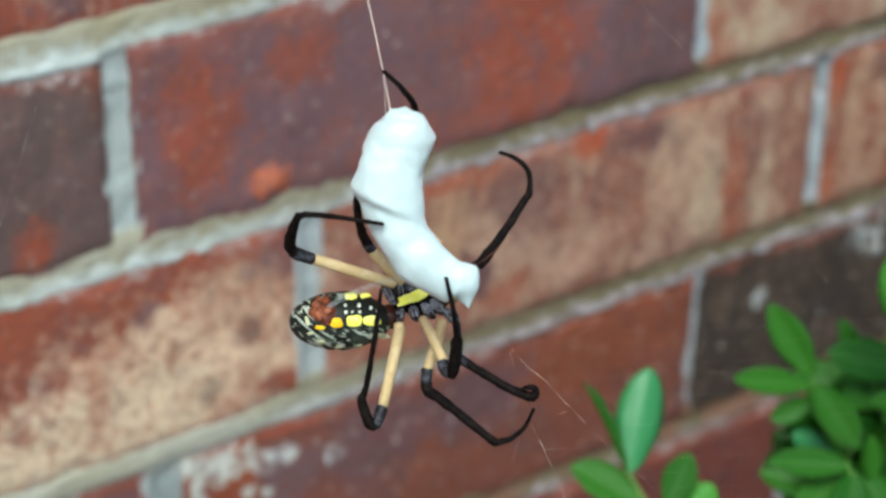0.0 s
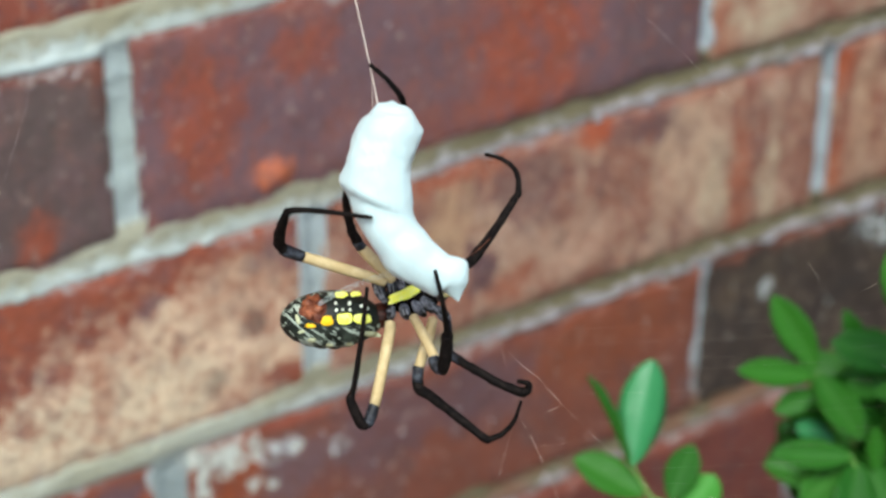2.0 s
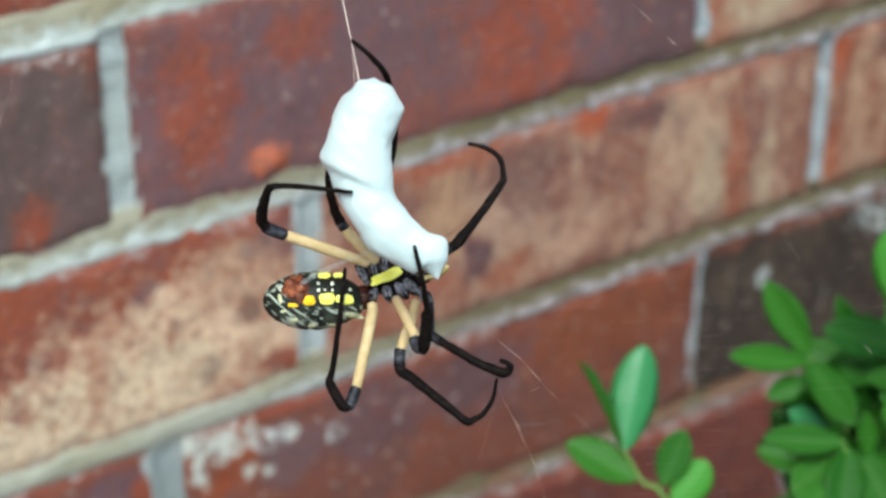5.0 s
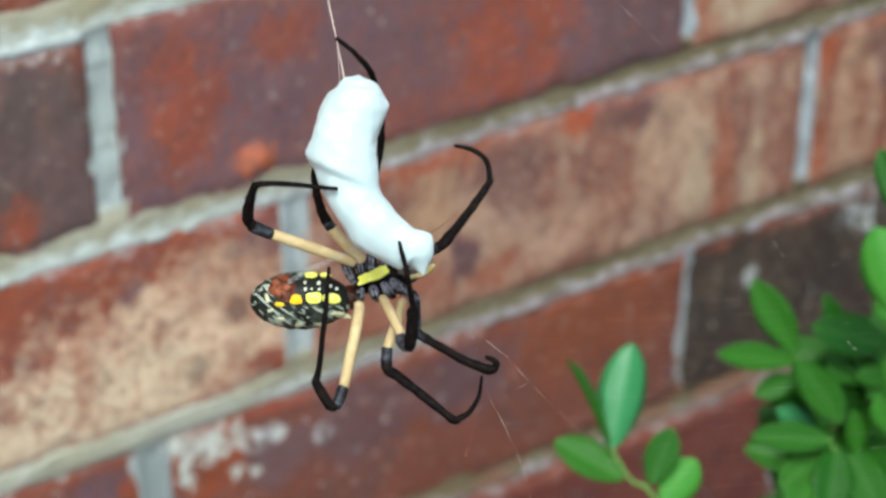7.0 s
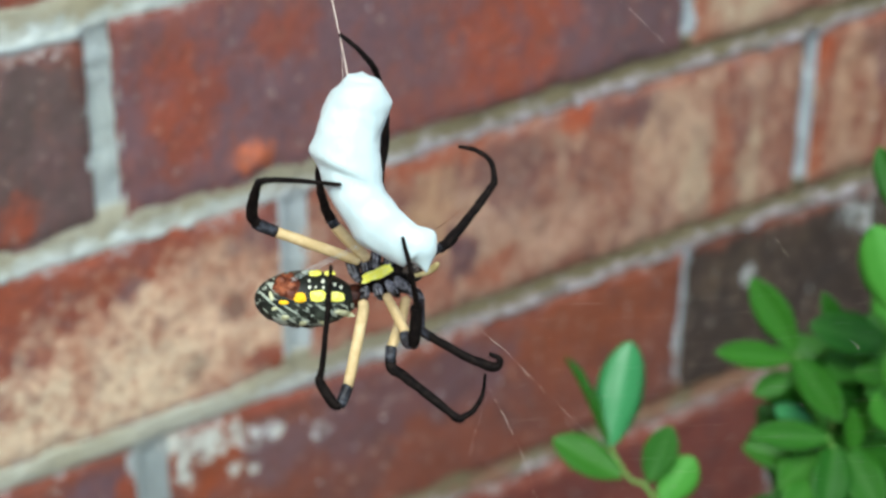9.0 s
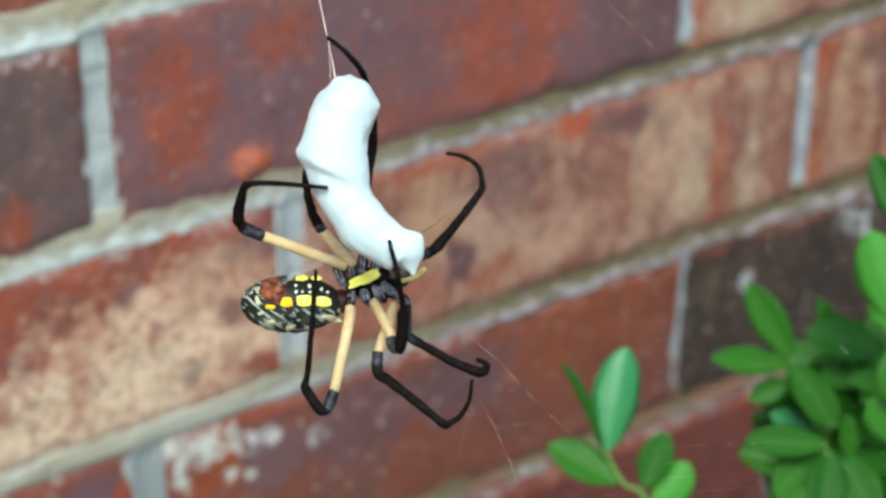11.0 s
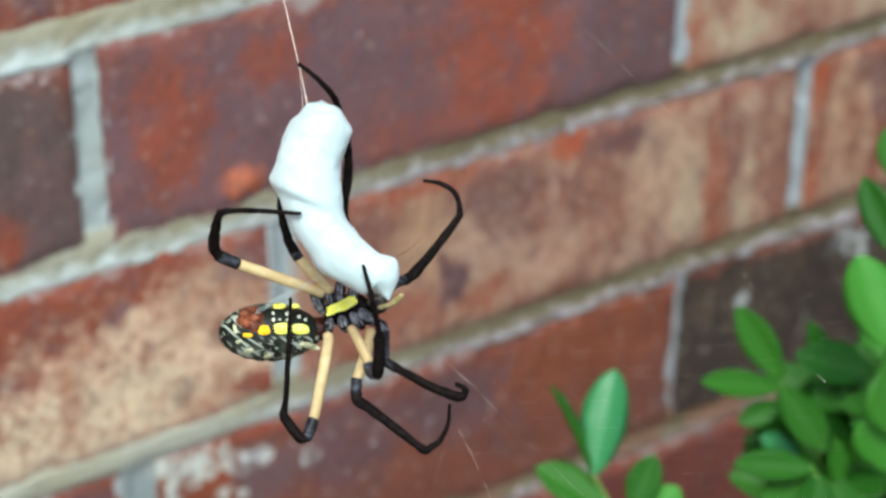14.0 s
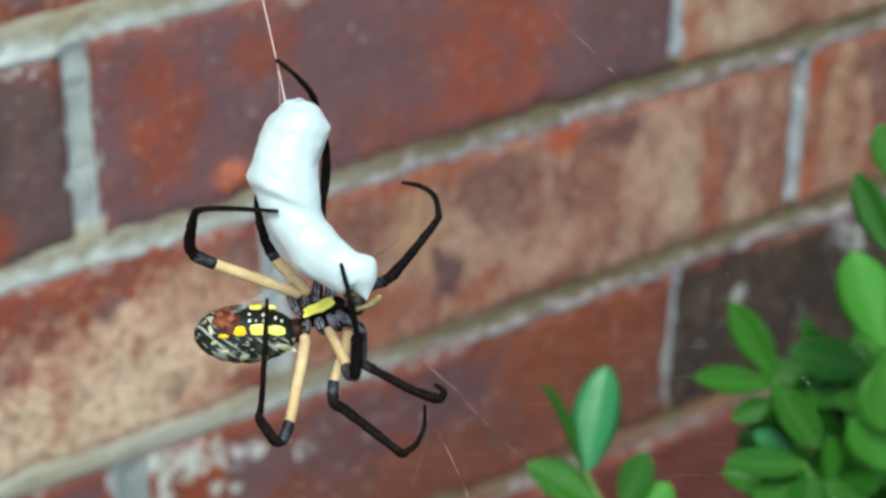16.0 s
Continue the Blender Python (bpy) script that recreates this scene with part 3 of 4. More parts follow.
def thorax_at(x, y):
    k = 1 - ((x - CE_C.x) / CE_R.x) ** 2 - ((y - CE_C.y) / CE_R.y) ** 2
    return CE_C.z + CE_R.z * math.sqrt(max(k, 0.15))


bm = egg(bmesh.new(), CE_C, CE_R, bumps=0.1, seg=(40, 24))
thorax = part("cephalothorax", bm, BLACK, spider, "black cephalothorax")
part("sternum_stripe", dome(2.7, 0.75, 2.55, 0.98, 0.12, lambda x, y: 0.3 * thorax_at(x, y) + 0.7 * (CE_C.z + CE_R.z) + 1.1 * MM, 0.3, radians(26), 6, 44, 3.2, 0.22), YELLOW, thorax, "bright yellow stripe")
bm = egg(bmesh.new(), (-0.8 * MM, -3.0 * MM, -8.5 * MM), (1.7 * MM, 2.0 * MM, 2.5 * MM), bumps=0.1)
part("waist", bm, WAIST, spider, "dark red-brown waist")

# coxae: base, end, thickness
for a, b, r in (((-0.25, -0.5), (-2.1, 3.9), 1.0), ((1.2, 0.4), (0.2, 4.9), 0.95), ((2.55, 1.1), (2.6, 5.6), 0.95), ((4.25, 1.6), (5.3, 5.4), 0.95),
                ((0.85, -1.3), (0.6, -3.7), 0.85), ((2.65, -1.0), (3.5, -3.5), 0.9), ((4.45, -0.5), (6.3, -3.0), 0.95), ((5.8, 0.0), (8.3, -2.4), 1.0), ((8.1, -1.5), (10.3, -3.9), 1.0)):
    av, bv = Vector((*a, -6.4)) * MM, Vector((*b, -7.6)) * MM
    bm = tube(bmesh.new(), [(*av.lerp(bv, s / 8), (0.3 + r * math.sin(math.pi * (0.12 + 0.8 * s / 8))) * MM * 0.78) for s in range(9)], 14, 0.12)
    coxa = part("coxa", bm, COXA, spider, "grey-black coxa with paler streaks")
    side = (bv - av).cross(Vector((0, 0, 1))).normalized()
    for k in ((-0.4,) if r < 0.9 else (-0.5, 0.3)):
        streak = [(*(av.lerp(bv, 0.15 + 0.09 * s) + side * k * r * MM * 0.75 + Vector((0, 0, (0.66 + 0.30 * math.sin(math.pi * s / 8)) * r * MM))), (0.04 + 0.12 * math.sin(math.pi * (s + 0.5) / 9) * (1 + 0.8 * noise.noise((a[0] * 3, s * 0.9, k)))) * MM) for s in range(9)]
        part("streak", tube(bmesh.new(), streak, 7, 0.5), STREAK, coxa, "pale grey streak")
bm = bmesh.new()
egg(bm, (8.6 * MM, 1.5 * MM, -7.5 * MM), (1.8 * MM, 1.1 * MM, 1.2 * MM), Euler((0, 0, 0.3)).to_matrix(), bumps=0.1)
egg(bm, (8.2 * MM, 2.6 * MM, -7.8 * MM), (1.6 * MM, 0.8 * MM, 1.0 * MM), bumps=0.1)
egg(bm, (8.8 * MM, 0.2 * MM, -7.6 * MM), (1.3 * MM, 0.8 * MM, 0.9 * MM), bumps=0.1)
part("jaws", bm, JAW, spider, "dark brown jaws")
bm = tube(bmesh.new(), spline([(9.0 * MM, 0.45 * MM, -6.4 * MM, 0.4 * MM), (10.6 * MM, 0.9 * MM, -5.8 * MM, 0.42 * MM), (11.7 * MM, 1.6 * MM, -5.6 * MM, 0.6 * MM), (12.5 * MM, 2.3 * MM, -5.2 * MM, 0.5 * MM), (12.9 * MM, 2.6 * MM, -5.0 * MM, 0.2 * MM)]), 8)
part("palp", bm, PALP, spider, "pale tan palp")


def limb(name, fine, parent, label, rnd, hairs):
    """One bristly piece of a leg along (x, y, z, radius) in metres."""
    bm = tube(bmesh.new(), fine, 12, 0.3)
    for _ in range(hairs):
        n = rnd.randrange(1, len(fine) - 1)
        c, way = Vector(fine[n][:3]), (Vector(fine[n + 1][:3]) - Vector(fine[n - 1][:3])).normalized()
        out = way.orthogonal().normalized()
        out.rotate(Matrix.Rotation(rnd.uniform(0, 6.28), 3, way))
        c = c + way * rnd.uniform(-0.5, 0.5) * (Vector(fine[n + 1][:3]) - c).length
        e = c + (out + way * rnd.uniform(0.4, 1.0)).normalized() * (fine[n][3] + rnd.uniform(0.2, 0.75) * MM)
        w, o2 = way * 0.034 * MM, out.cross(way) * 0.034 * MM
        vs = [bm.verts.new(q) for q in (c + w, c - w + o2, c - w - o2, e)]
        for f in ((0, 1, 3), (1, 2, 3), (2, 0, 3)):
            bm.faces.new([vs[i] for i in f])
    return part(name, bm, BLACK, parent, label)


def leg(upper, joint, lower, split, seed):
    """A leg: the tan or black upper part, the grey joint, the black shank and the foot that begins at the point split,
    all as (x, y, z, radius) in millimetres. Returns the shank, the foot and the place where it is hinged."""
    rnd = random.Random(seed)
    up = tube(bmesh.new(), spline([(p[0] * MM, p[1] * MM, p[2] * MM, p[3] * (0.98 if upper[1] is TAN else 0.95) * MM) for p in upper[0]], 6), 14, 0.06)
    thigh = part("leg", up, upper[1], spider, "leg with a tan upper part" if upper[1] is TAN else "slender dark leg")
    fine = spline([tuple(c * MM for c in p) for p in lower], 7)
    shank = limb("shank", fine[:split * 7 + 1], thigh, "bristly black shank", rnd, 120)
    foot = limb("foot", fine[split * 7:], thigh, "thin black foot", rnd, 120)
    if joint:
        part("knee_joint", tube(bmesh.new(), spline([tuple(c * MM for c in p) for p in joint], 5), 12, 0.1), GREY, thigh, "grey-banded knee joint")
    return shank, foot, Vector(lower[0][:3]) * MM, Vector(lower[split][:3]) * MM


LEGS = {}
LEGS[1] = leg(([(-0.29, 2.86, -6, 0.85), (-6.93, 5.36, -3, 0.95), (-13.56, 7.81, 0, 0.9)], TAN), [(-13.38, 7.72, 0, 0.95), (-15.15, 8.53, 1.2, 1.05), (-16.59, 9.24, 2, 0.95)],
    [(-16.24, 9.06, 2, 0.9), (-16.85, 10.31, 3, 0.9), (-16.58, 12.34, 5, 0.86), (-15.82, 14.77, 7.4, 0.7), (-15.21, 15.82, 8.3, 0.6), (-13.31, 16.15, 9, 0.47), (-9.95, 16.12, 10.5, 0.42), (-2.34, 15.61, 14.2, 0.3)], 4, 1)
LEGS[2] = leg(([(1.07, 3.22, -6, 0.9), (-1.88, 6.25, -5, 1), (-4.02, 8.61, -4.2, 0.9)], TAN), [(-3.93, 8.52, -4.2, 0.9), (-4.81, 9.88, -3.8, 0.85)],
    [(-4.55, 9.42, -4, 0.85), (-5.69, 12.13, -2, 0.7), (-6.39, 17.03, 1, 0.6), (-5.19, 21.43, 3, 0.45)], 2, 2)
LEGS[3] = leg(([(4.96, 3.49, -7, 0.9), (6.43, 9.89, -7, 1)], TAN), None,
    [(6.43, 9.71, -7, 0.9), (3.4, 14.13, -8.5, 0.75), (3.2, 17.34, -9, 0.7), (3.9, 22.07, -8, 0.72), (3.96, 26.55, -5, 0.68), (2.93, 32.8, 6, 0.5), (0.53, 36.12, 11, 0.4), (-2.6, 38.69, 12.5, 0.3)], 4, 3)
LEGS[4] = leg(([(7.14, 3.01, -8, 0.9), (9.71, 3.66, -8, 0.95)], BLACK), [(9.52, 3.66, -8, 0.9), (12.88, 4.81, -11, 0.85)],
    [(12.51, 4.63, -10.8, 0.85), (14.25, 5.64, -12.5, 0.95), (17.97, 9.92, -16.5, 0.75), (21.59, 14.67, -21, 0.64), (22.16, 16.21, -21.7, 0.52), (21.32, 19.27, -22.5, 0.42), (18.93, 20.9, -23, 0.38), (16.07, 21.48, -23, 0.3)], 3, 4)
LEGS[5] = leg(([(0.62, -3.8, -6, 0.85), (0.42, -6.37, -6.4, 0.95), (-1.91, -17.85, -7.2, 0.9)], TAN), [(-1.91, -17.66, -7.2, 0.95), (-2.69, -19.89, -6.5, 1), (-3.31, -20.88, -6.2, 0.9)],
    [(-3.12, -20.77, -6, 0.85), (-4.21, -20.48, -5.8, 0.85), (-6.44, -17.16, -5.2, 0.8), (-6.43, -15.87, -5, 0.55), (-6.11, -13.72, -4.2, 0.48), (-5.4, -5.45, -1.6, 0.44), (-5, 2.22, -1, 0.28)], 3, 5)
LEGS[6] = leg(([(7.58, -3.25, -6.5, 0.8), (6.64, -7.03, -6.2, 0.95), (5.27, -11.27, -5.8, 0.85)], TAN), [(5.19, -11.09, -5.8, 0.95), (5.02, -13.53, -5.4, 0.95)],
    [(5.01, -13.16, -5.5, 0.95), (5.39, -14.52, -5.3, 0.9), (7.22, -15.78, -5, 0.85), (11.78, -19.17, -4.2, 0.75), (15.96, -22.38, -3.5, 0.68), (17.13, -22.11, -3.4, 0.5), (18.68, -20.91, -3.3, 0.42), (19.94, -18.18, -3, 0.36), (20.21, -15, -2.8, 0.26)], 4, 6)
LEGS[7] = leg(([(4.36, -2.83, -6, 0.75), (5.97, -5.46, -3, 0.85), (7.75, -8.66, 1, 0.8)], TAN), [(7.48, -8.48, 1, 0.95), (7.95, -9.59, 2.2, 1), (8.98, -9.67, 4, 1)],
    [(8.8, -9.76, 4, 0.95), (9.18, -8.2, 5, 1), (9.4, -4.0, 7, 0.9), (9.35, -2.9, 8, 0.5), (8.6, 1.97, 12.6, 0.42), (7.26, 7.63, 15.2, 0.28)], 3, 7)
LEGS[8] = leg(([(9.9, -3.8, -6, 0.7), (10.0, -6.2, -2.9, 0.75), (10.04, -8.1, -0.5, 0.75)], GREY), [(9.86, -7.92, -0.5, 0.8), (11.85, -9.03, 0.8, 0.8)],
    [(11.5, -8.76, 0.7, 0.7), (15.09, -10.64, 2.3, 0.7), (18.12, -12.18, 3.5, 0.72), (21.4, -13.28, 4.5, 0.8), (22.5, -12.75, 5, 0.62), (22.3, -11.75, 5.4, 0.48), (21.0, -11.15, 5.6, 0.26)], 3, 8)

# silk drawn from the spinnerets to the prey
bm = bmesh.new()
for k in range(4):
    s = k * 0.24
    tube(bm, spline([(-10.9 * MM, (-0.6 + s) * MM, -1.6 * MM, 0.02 * MM), (-7.7 * MM, (1.3 + s * 1.1) * MM, -1.2 * MM, 0.026 * MM), (-3.7 * MM, (3.3 + s) * MM, 0.0 * MM, 0.022 * MM), (0.4 * MM, (5.6 + s) * MM, 6.5 * MM, 0.02 * MM)], 6), 6)
part("silk_band", bm, SILK, spider, "thin white band of fresh silk")

# ---- wrapped prey ----
bundle = tagged(new("silk_bundle"), "prey wrapped in bright white silk, hanging from a thread", "wrapped prey")
HANG = Vector((-1.44, 32.4, 10.0)) * MM
shape = spline([(1.0, 32.54, 10.0, 0.9), (1.0, 32.10, 10.0, 2.2), (0.95, 31.23, 9.9, 3.30), (0.8, 29.92, 9.9, 4.15), (0.4, 28.44, 9.9, 4.65), (-0.2, 26.70, 9.8, 4.87), (-1.01, 24.52, 9.8, 4.91), (-1.54, 21.11, 9.8, 5.20), (-0.67, 17.36, 9.8, 4.72), (0.90, 12.90, 9.7, 4.16), (3.79, 9.23, 9.7, 4.06), (7.35, 6.75, 9.7, 3.4), (9.9, 5.35, 9.6, 3.0), (10.77, 2.68, 9.6, 0.28)], 8)
bm = bmesh.new()
tube(bm, [(p[0] * MM, p[1] * MM, p[2] * MM, p[3] * MM) for p in shape], 56)
pulls = [(Vector((-1.55, 34.1, 10)), 3.0), (Vector((-9.1, 20.8, 10.3)), 4.0), (Vector((6.7, 28.3, 10)), 3.0), (Vector((13.2, 9.2, 10)), 3.4), (Vector((11.4, 1.3, 10.4)), 3.0)]
for v in bm.verts:
    c = v.co / MM
    k = 0.30 * noise.noise(c * 0.22) + 0.10 * noise.noise(c * 0.6 + Vector((4, 1, 2))) + 0.10 * (abs(noise.noise(Vector((c.x * 0.5 + c.y * 0.22, c.y * 0.1, c.z * 0.5)))) - 0.2)
    near = min(shape, key=lambda p: (c - Vector(p[:3])).length_squared)
    mid = Vector(near[:3])
    c = mid + (c - mid) * (1 + k * 0.35)
    fold = (c.y - (19.9 - (c.x + 7.2) * 0.42))
    if c.z > mid.z and abs(fold) < 4:
        c.z += 1.15 * max(0.0, min(1.0, (3.5 - c.x) / 6)) * math.tanh(fold * 3.0) * math.exp(-abs(fold) * 0.9)
    for q, reach in pulls:
        d = (q - c).length
        if d < reach:
            c += (q - c) * 0.85 * (1 - d / reach)
    c.z = 10.2 + (c.z - 9.8) * 0.78
    v.co = c * MM - HANG
bmesh.ops.recalc_face_normals(bm, faces=bm.faces)
part("wrap", bm, SILK, bundle, "thick white silk wrapping")
for pts in ([(-1.44, 32.3, 10.0, 0.12), (-1.95, 35.13, 10.3, 0.08), (-2.69, 38.82, 11.0, 0.08), (-3.79, 43.73, 11.5, 0.08), (-12.27, 83.17, 14.0, 0.085), (-36.35, 207.39, 20.0, 0.085)],
            [(-2.2, 31.7, 10.0, 0.03), (-2.3, 35.1, 10.3, 0.03), (-2.7, 38.8, 11.0, 0.03)]):
    bm = tube(bmesh.new(), spline([tuple(a * MM - b for a, b in zip(p[:3], HANG)) + (p[3] * MM,) for p in pts], 6), 8)
    part("thread", bm, THREAD, bundle, "fine pale hanging thread")
bm = bmesh.new()
tube(bm, spline([tuple(a * MM - b for a, b in zip(p[:3], HANG)) + (p[3] * MM,) for p in [(12.2, 8.8, 9.5, 0.05), (14.0, 9.85, 8.5, 0.05), (16.0, 11.6, 7.5, 0.03)]], 6), 6)
part("antenna", bm, BROWN, bundle, "thin brown feeler of the prey")

# ---- web ----
web = tagged(new("orb_web", None), "sparse, barely visible spider web strands with tiny beads", "spider web")
WEB = pose(-0.0173, -0.2533, 1.0659, 58.80, -0.18, -33.10)
# threads in the web's plane, millimetres across and up, with their half thickness in hundredths
STRANDS = [
    (1.5, [(-24.7, 5.5), (-21.6, 1.6), (-17.2, -2.1)]), (1.3, [(-17.2, -2.1), (-13.0, -6.7), (-8.2, -11.4)]), (0.9, [(-8.2, -11.4), (-5.6, -13.8), (1.0, -20.0)]),
    (1.9, [(-20.5, -7.5), (-19.6, -9.5), (-17.7, -13.0)]), (1.4, [(-17.7, -13.0), (-14.6, -20.0), (-13.2, -24.7)]), (0.8, [(-13.2, -24.7), (-10.0, -34.0)]),
    (0.6, [(-17.5, -13.1), (-13.5, -12.7), (-10.5, -12.2), (-9.0, -11.2)]), (0.8, [(-15.8, -7.5), (-14.0, -6.7)]), (0.7, [(-21.0, -9.3), (-22.6, -14.0), (-23.8, -18.6)]),
    (0.6, [(-23.3, 2.8), (-22.2, -0.9)]), (1.2, [(-0.6, 57.6), (4.4, 52.9), (9.0, 48.3)]), (0.7, [(9.0, 48.3), (13.0, 44.3), (15.0, 42.4)]), (0.5, [(-0.6, 57.6), (-12.0, 75.0)]),
    (1.1, [(33.6, 11.4), (37.7, 13.5)]), (0.6, [(27.5, 10.2), (31.2, 10.6)]), (0.9, [(26.5, 17.2), (28.4, 14.4)]), (2.2, [(38.9, 0.4), (40.1, -0.7)]),
    (0.9, [(-101.0, 41.6), (-104.3, 30.9), (-107.0, 22.0)]), (0.7, [(-107.0, 22.0), (-110.0, 14.0)]), (0.6, [(-101.0, 41.6), (-99.0, 55.0)])]
# the catching spiral seen at a slant: long faint threads that fan out towards the shrub
webrnd = random.Random(11)
for n in range(13):
    y = 6.0 - 2.55 * n + webrnd.uniform(-0.5, 0.5)
    x0, x1 = -17.0 + 1.1 * n + webrnd.uniform(-2, 4), 52.0 + webrnd.uniform(-4, 4)
    STRANDS.append((0.34, [(x0, y), (x0 + 14, y + 0.5), ((x0 + x1) / 2, y + 1.4), (x1, y + 4.2 - 0.12 * n)]))
# stays: up to the wall, across to the shrub
STAYS = [((-12.0, 75.0), (0.06, 0.001, 1.46)), ((52.0, -6.0), (0.146, -0.168, 0.930)), ((-99.0, 55.0), (-0.30, 0.001, 1.40))]
for a, b in STAYS:
    STRANDS.append((0.25, [(*a, 0.0), tuple(WEB.inverted() @ Vector(b) / MM)]))
for r, points in STRANDS:
    line = spline([(p[0], p[1], p[2] if len(p) > 2 else 0.15 * noise.noise((p[0], p[1], 0.0)), r * 0.009) for p in points], 12)
    bm = tube(bmesh.new(), [(q[0] * MM, q[1] * MM, q[2] * MM, q[3] * MM * (0.15 + 1.2 * max(0.0, min(1.0, 0.45 + 2.0 * noise.noise((q[0] * 0.55, q[1] * 0.55, r * 9)))))) for q in line], 5)
    if r > 0.8:
        egg(bm, (points[-1][0] * MM, points[-1][1] * MM, 0), (r * 0.045 * MM,) * 3, seg=(8, 6))
    part("strand", bm, THREAD, web)

# ---- shrub ----
shrub = tagged(new("shrub"), "small-leaved evergreen shrub with glossy oval leaves beside the wall", "shrub")
shrub.location = (0.1802, -0.1815, 0.010)
ROOT = Vector((0.19, -0.17, 0.0))


def leaf_mesh(bend, cup, material, blunt=0.66, fold=1.5):
    """An oval leaf of length 1 and width 1 with a midrib, pointed and cupped."""
    bm = bmesh.new()
    rows_ = []
    for j in range(15):
        t = (1 - math.cos(math.pi * j / 14)) / 2
        half = 0.5 * (math.sin(math.pi * t ** 1.12)) ** blunt if 0 < t < 1 else 0.012
        row = []
        for s in range(7):
            u = (s - 3) / 3
            row.append(bm.verts.new((u * half, t, cup * abs(u) ** fold * half * 2 - bend * t * t + 0.012 * math.sin(t * 17) * u * u - (0.004 * max(0, 1 - abs(u) * 3) if cup > 0 else 0))))
        rows_.append(row)
    for a, b in zip(rows_, rows_[1:]):
        for s in range(6):
            bm.faces.new((a[s], a[s + 1], b[s + 1], b[s]))
    bm.normal_update()
    bmesh.ops.solidify(bm, geom=bm.faces[:], thickness=0.012)
    bmesh.ops.recalc_face_normals(bm, faces=bm.faces[:])
    me = bpy.data.meshes.new("leaf")
    bm.to_mesh(me)
    bm.free()
    me.polygons.foreach_set("use_smooth", [True] * len(me.polygons))
    me.materials.append(material)
    return me


LEAVES = [leaf_mesh(0.03, 0.07, LEAF), leaf_mesh(0.08, 0.10, LEAF), leaf_mesh(-0.04, 0.08, LEAF), leaf_mesh(0.03, -0.10, YOUNG, 0.6, 1.2), leaf_mesh(0.10, -0.09, SKY_SHEEN, 0.58, 1.05)]
FACING = Vector((-0.32, -0.5, 0.8)).normalized()
leafrnd = random.Random(5)


leaf_verts, leaf_faces, leaf_slots = [], [], []


def leaf(base, tip, width, facing=None, kind=0, joined=False):
    base, tip = Vector(base), Vector(tip)
    way = (tip - base)
    n = (facing or FACING).normalized()
    side = way.cross(n).normalized()
    up = side.cross(way).normalized()
    m3 = Matrix((side * width, way, up * way.length)).transposed().to_4x4()
    place = Matrix.Translation(base - ROOT) @ m3
    if joined:
        me, first = LEAVES[kind], len(leaf_verts)
        leaf_verts.extend(tuple(place @ v.co) for v in me.vertices)
        leaf_faces.extend(tuple(first + i for i in p.vertices) for p in me.polygons)
        leaf_slots.extend([1 if kind == 3 else 0] * len(me.polygons))
        return
    ob = new("leaf", LEAVES[kind])
    ob.parent = shrub
    ob.matrix_local = place


def stem(points):
    part("stem", tube(bmesh.new(), spline([(*(Vector(p[:3]) - ROOT), p[3] * 0.6) for p in points], 6), 8, 0.0), STEM, shrub)


# leaves on the sprigs that stand clear: foot, tip, width
for base, tip, width, f, k in (
        ((0.0823, -0.1296, 0.9301), (0.0944, -0.1214, 0.9524), 0.0122, (-0.22, -0.68, 0.70), 4), ((0.0818, -0.1291, 0.9303), (0.0809, -0.1146, 0.9499), 0.0020, (0.8, -0.55, 0.3), 1),
        ((0.0827, -0.1344, 0.9236), (0.0710, -0.1209, 0.9321), 0.0100, (-0.2, -0.6, 0.8), 0), ((0.0877, -0.1385, 0.9225), (0.0964, -0.1353, 0.9347), 0.0086, (-0.5, -0.62, 0.6), 2),
        ((0.0888, -0.1422, 0.9182), (0.0991, -0.1418, 0.9280), 0.0100, (-0.3, -0.6, 0.74), 3)):
    leaf(base, tip, width, Vector(f), k)
stem([(0.0823, -0.1296, 0.9301, 0.0007), (0.0845, -0.135, 0.923, 0.0009), (0.0885, -0.142, 0.917, 0.0011), (0.105, -0.16, 0.86, 0.0016), (0.17, -0.17, 0.4, 0.003), (0.185, -0.17, -0.03, 0.004)])
for base, tip, width, f, k in (
        ((0.1424, -0.1286, 0.9364), (0.1353, -0.1171, 0.955), 0.0092, (-0.58, -0.6, 0.54), 0),
        ((0.1412, -0.1292, 0.9346), (0.1219, -0.1203, 0.9386), 0.0076, (-0.48, -0.5, 0.74), 2),
        ((0.142, -0.1299, 0.9299), (0.1296, -0.1278, 0.9274), 0.0069, (-0.38, -0.7, 0.64), 0),
        ((0.1392, -0.1322, 0.9377), (0.1369, -0.1527, 0.9304), 0.0099, (-0.48, -0.6, 0.74), 2),
        ((0.1629, -0.1418, 0.938), (0.1446, -0.1304, 0.945), 0.0117, (-0.38, -0.6, 0.74), 0),
        ((0.1567, -0.1346, 0.9308), (0.1521, -0.1263, 0.9498), 0.0066, (-0.58, -0.7, 0.64), 0),
        ((0.1621, -0.138, 0.9271), (0.1492, -0.1288, 0.9321), 0.0091, (-0.38, -0.5, 0.64), 3),
        ((0.144, -0.1361, 0.9173), (0.1356, -0.1308, 0.9228), 0.0063, (-0.58, -0.6, 0.84), 4),
        ((0.1566, -0.1487, 0.9344), (0.1474, -0.1458, 0.9379), 0.0062, (-0.28, -0.6, 0.64), 1)):
    leaf(base, tip, width, Vector(f), k)
stem([(0.142, -0.129, 0.9355, 0.0008), (0.144, -0.131, 0.928, 0.001), (0.15, -0.14, 0.90, 0.0013), (0.17, -0.16, 0.6, 0.0025), (0.19, -0.165, -0.03, 0.004)])
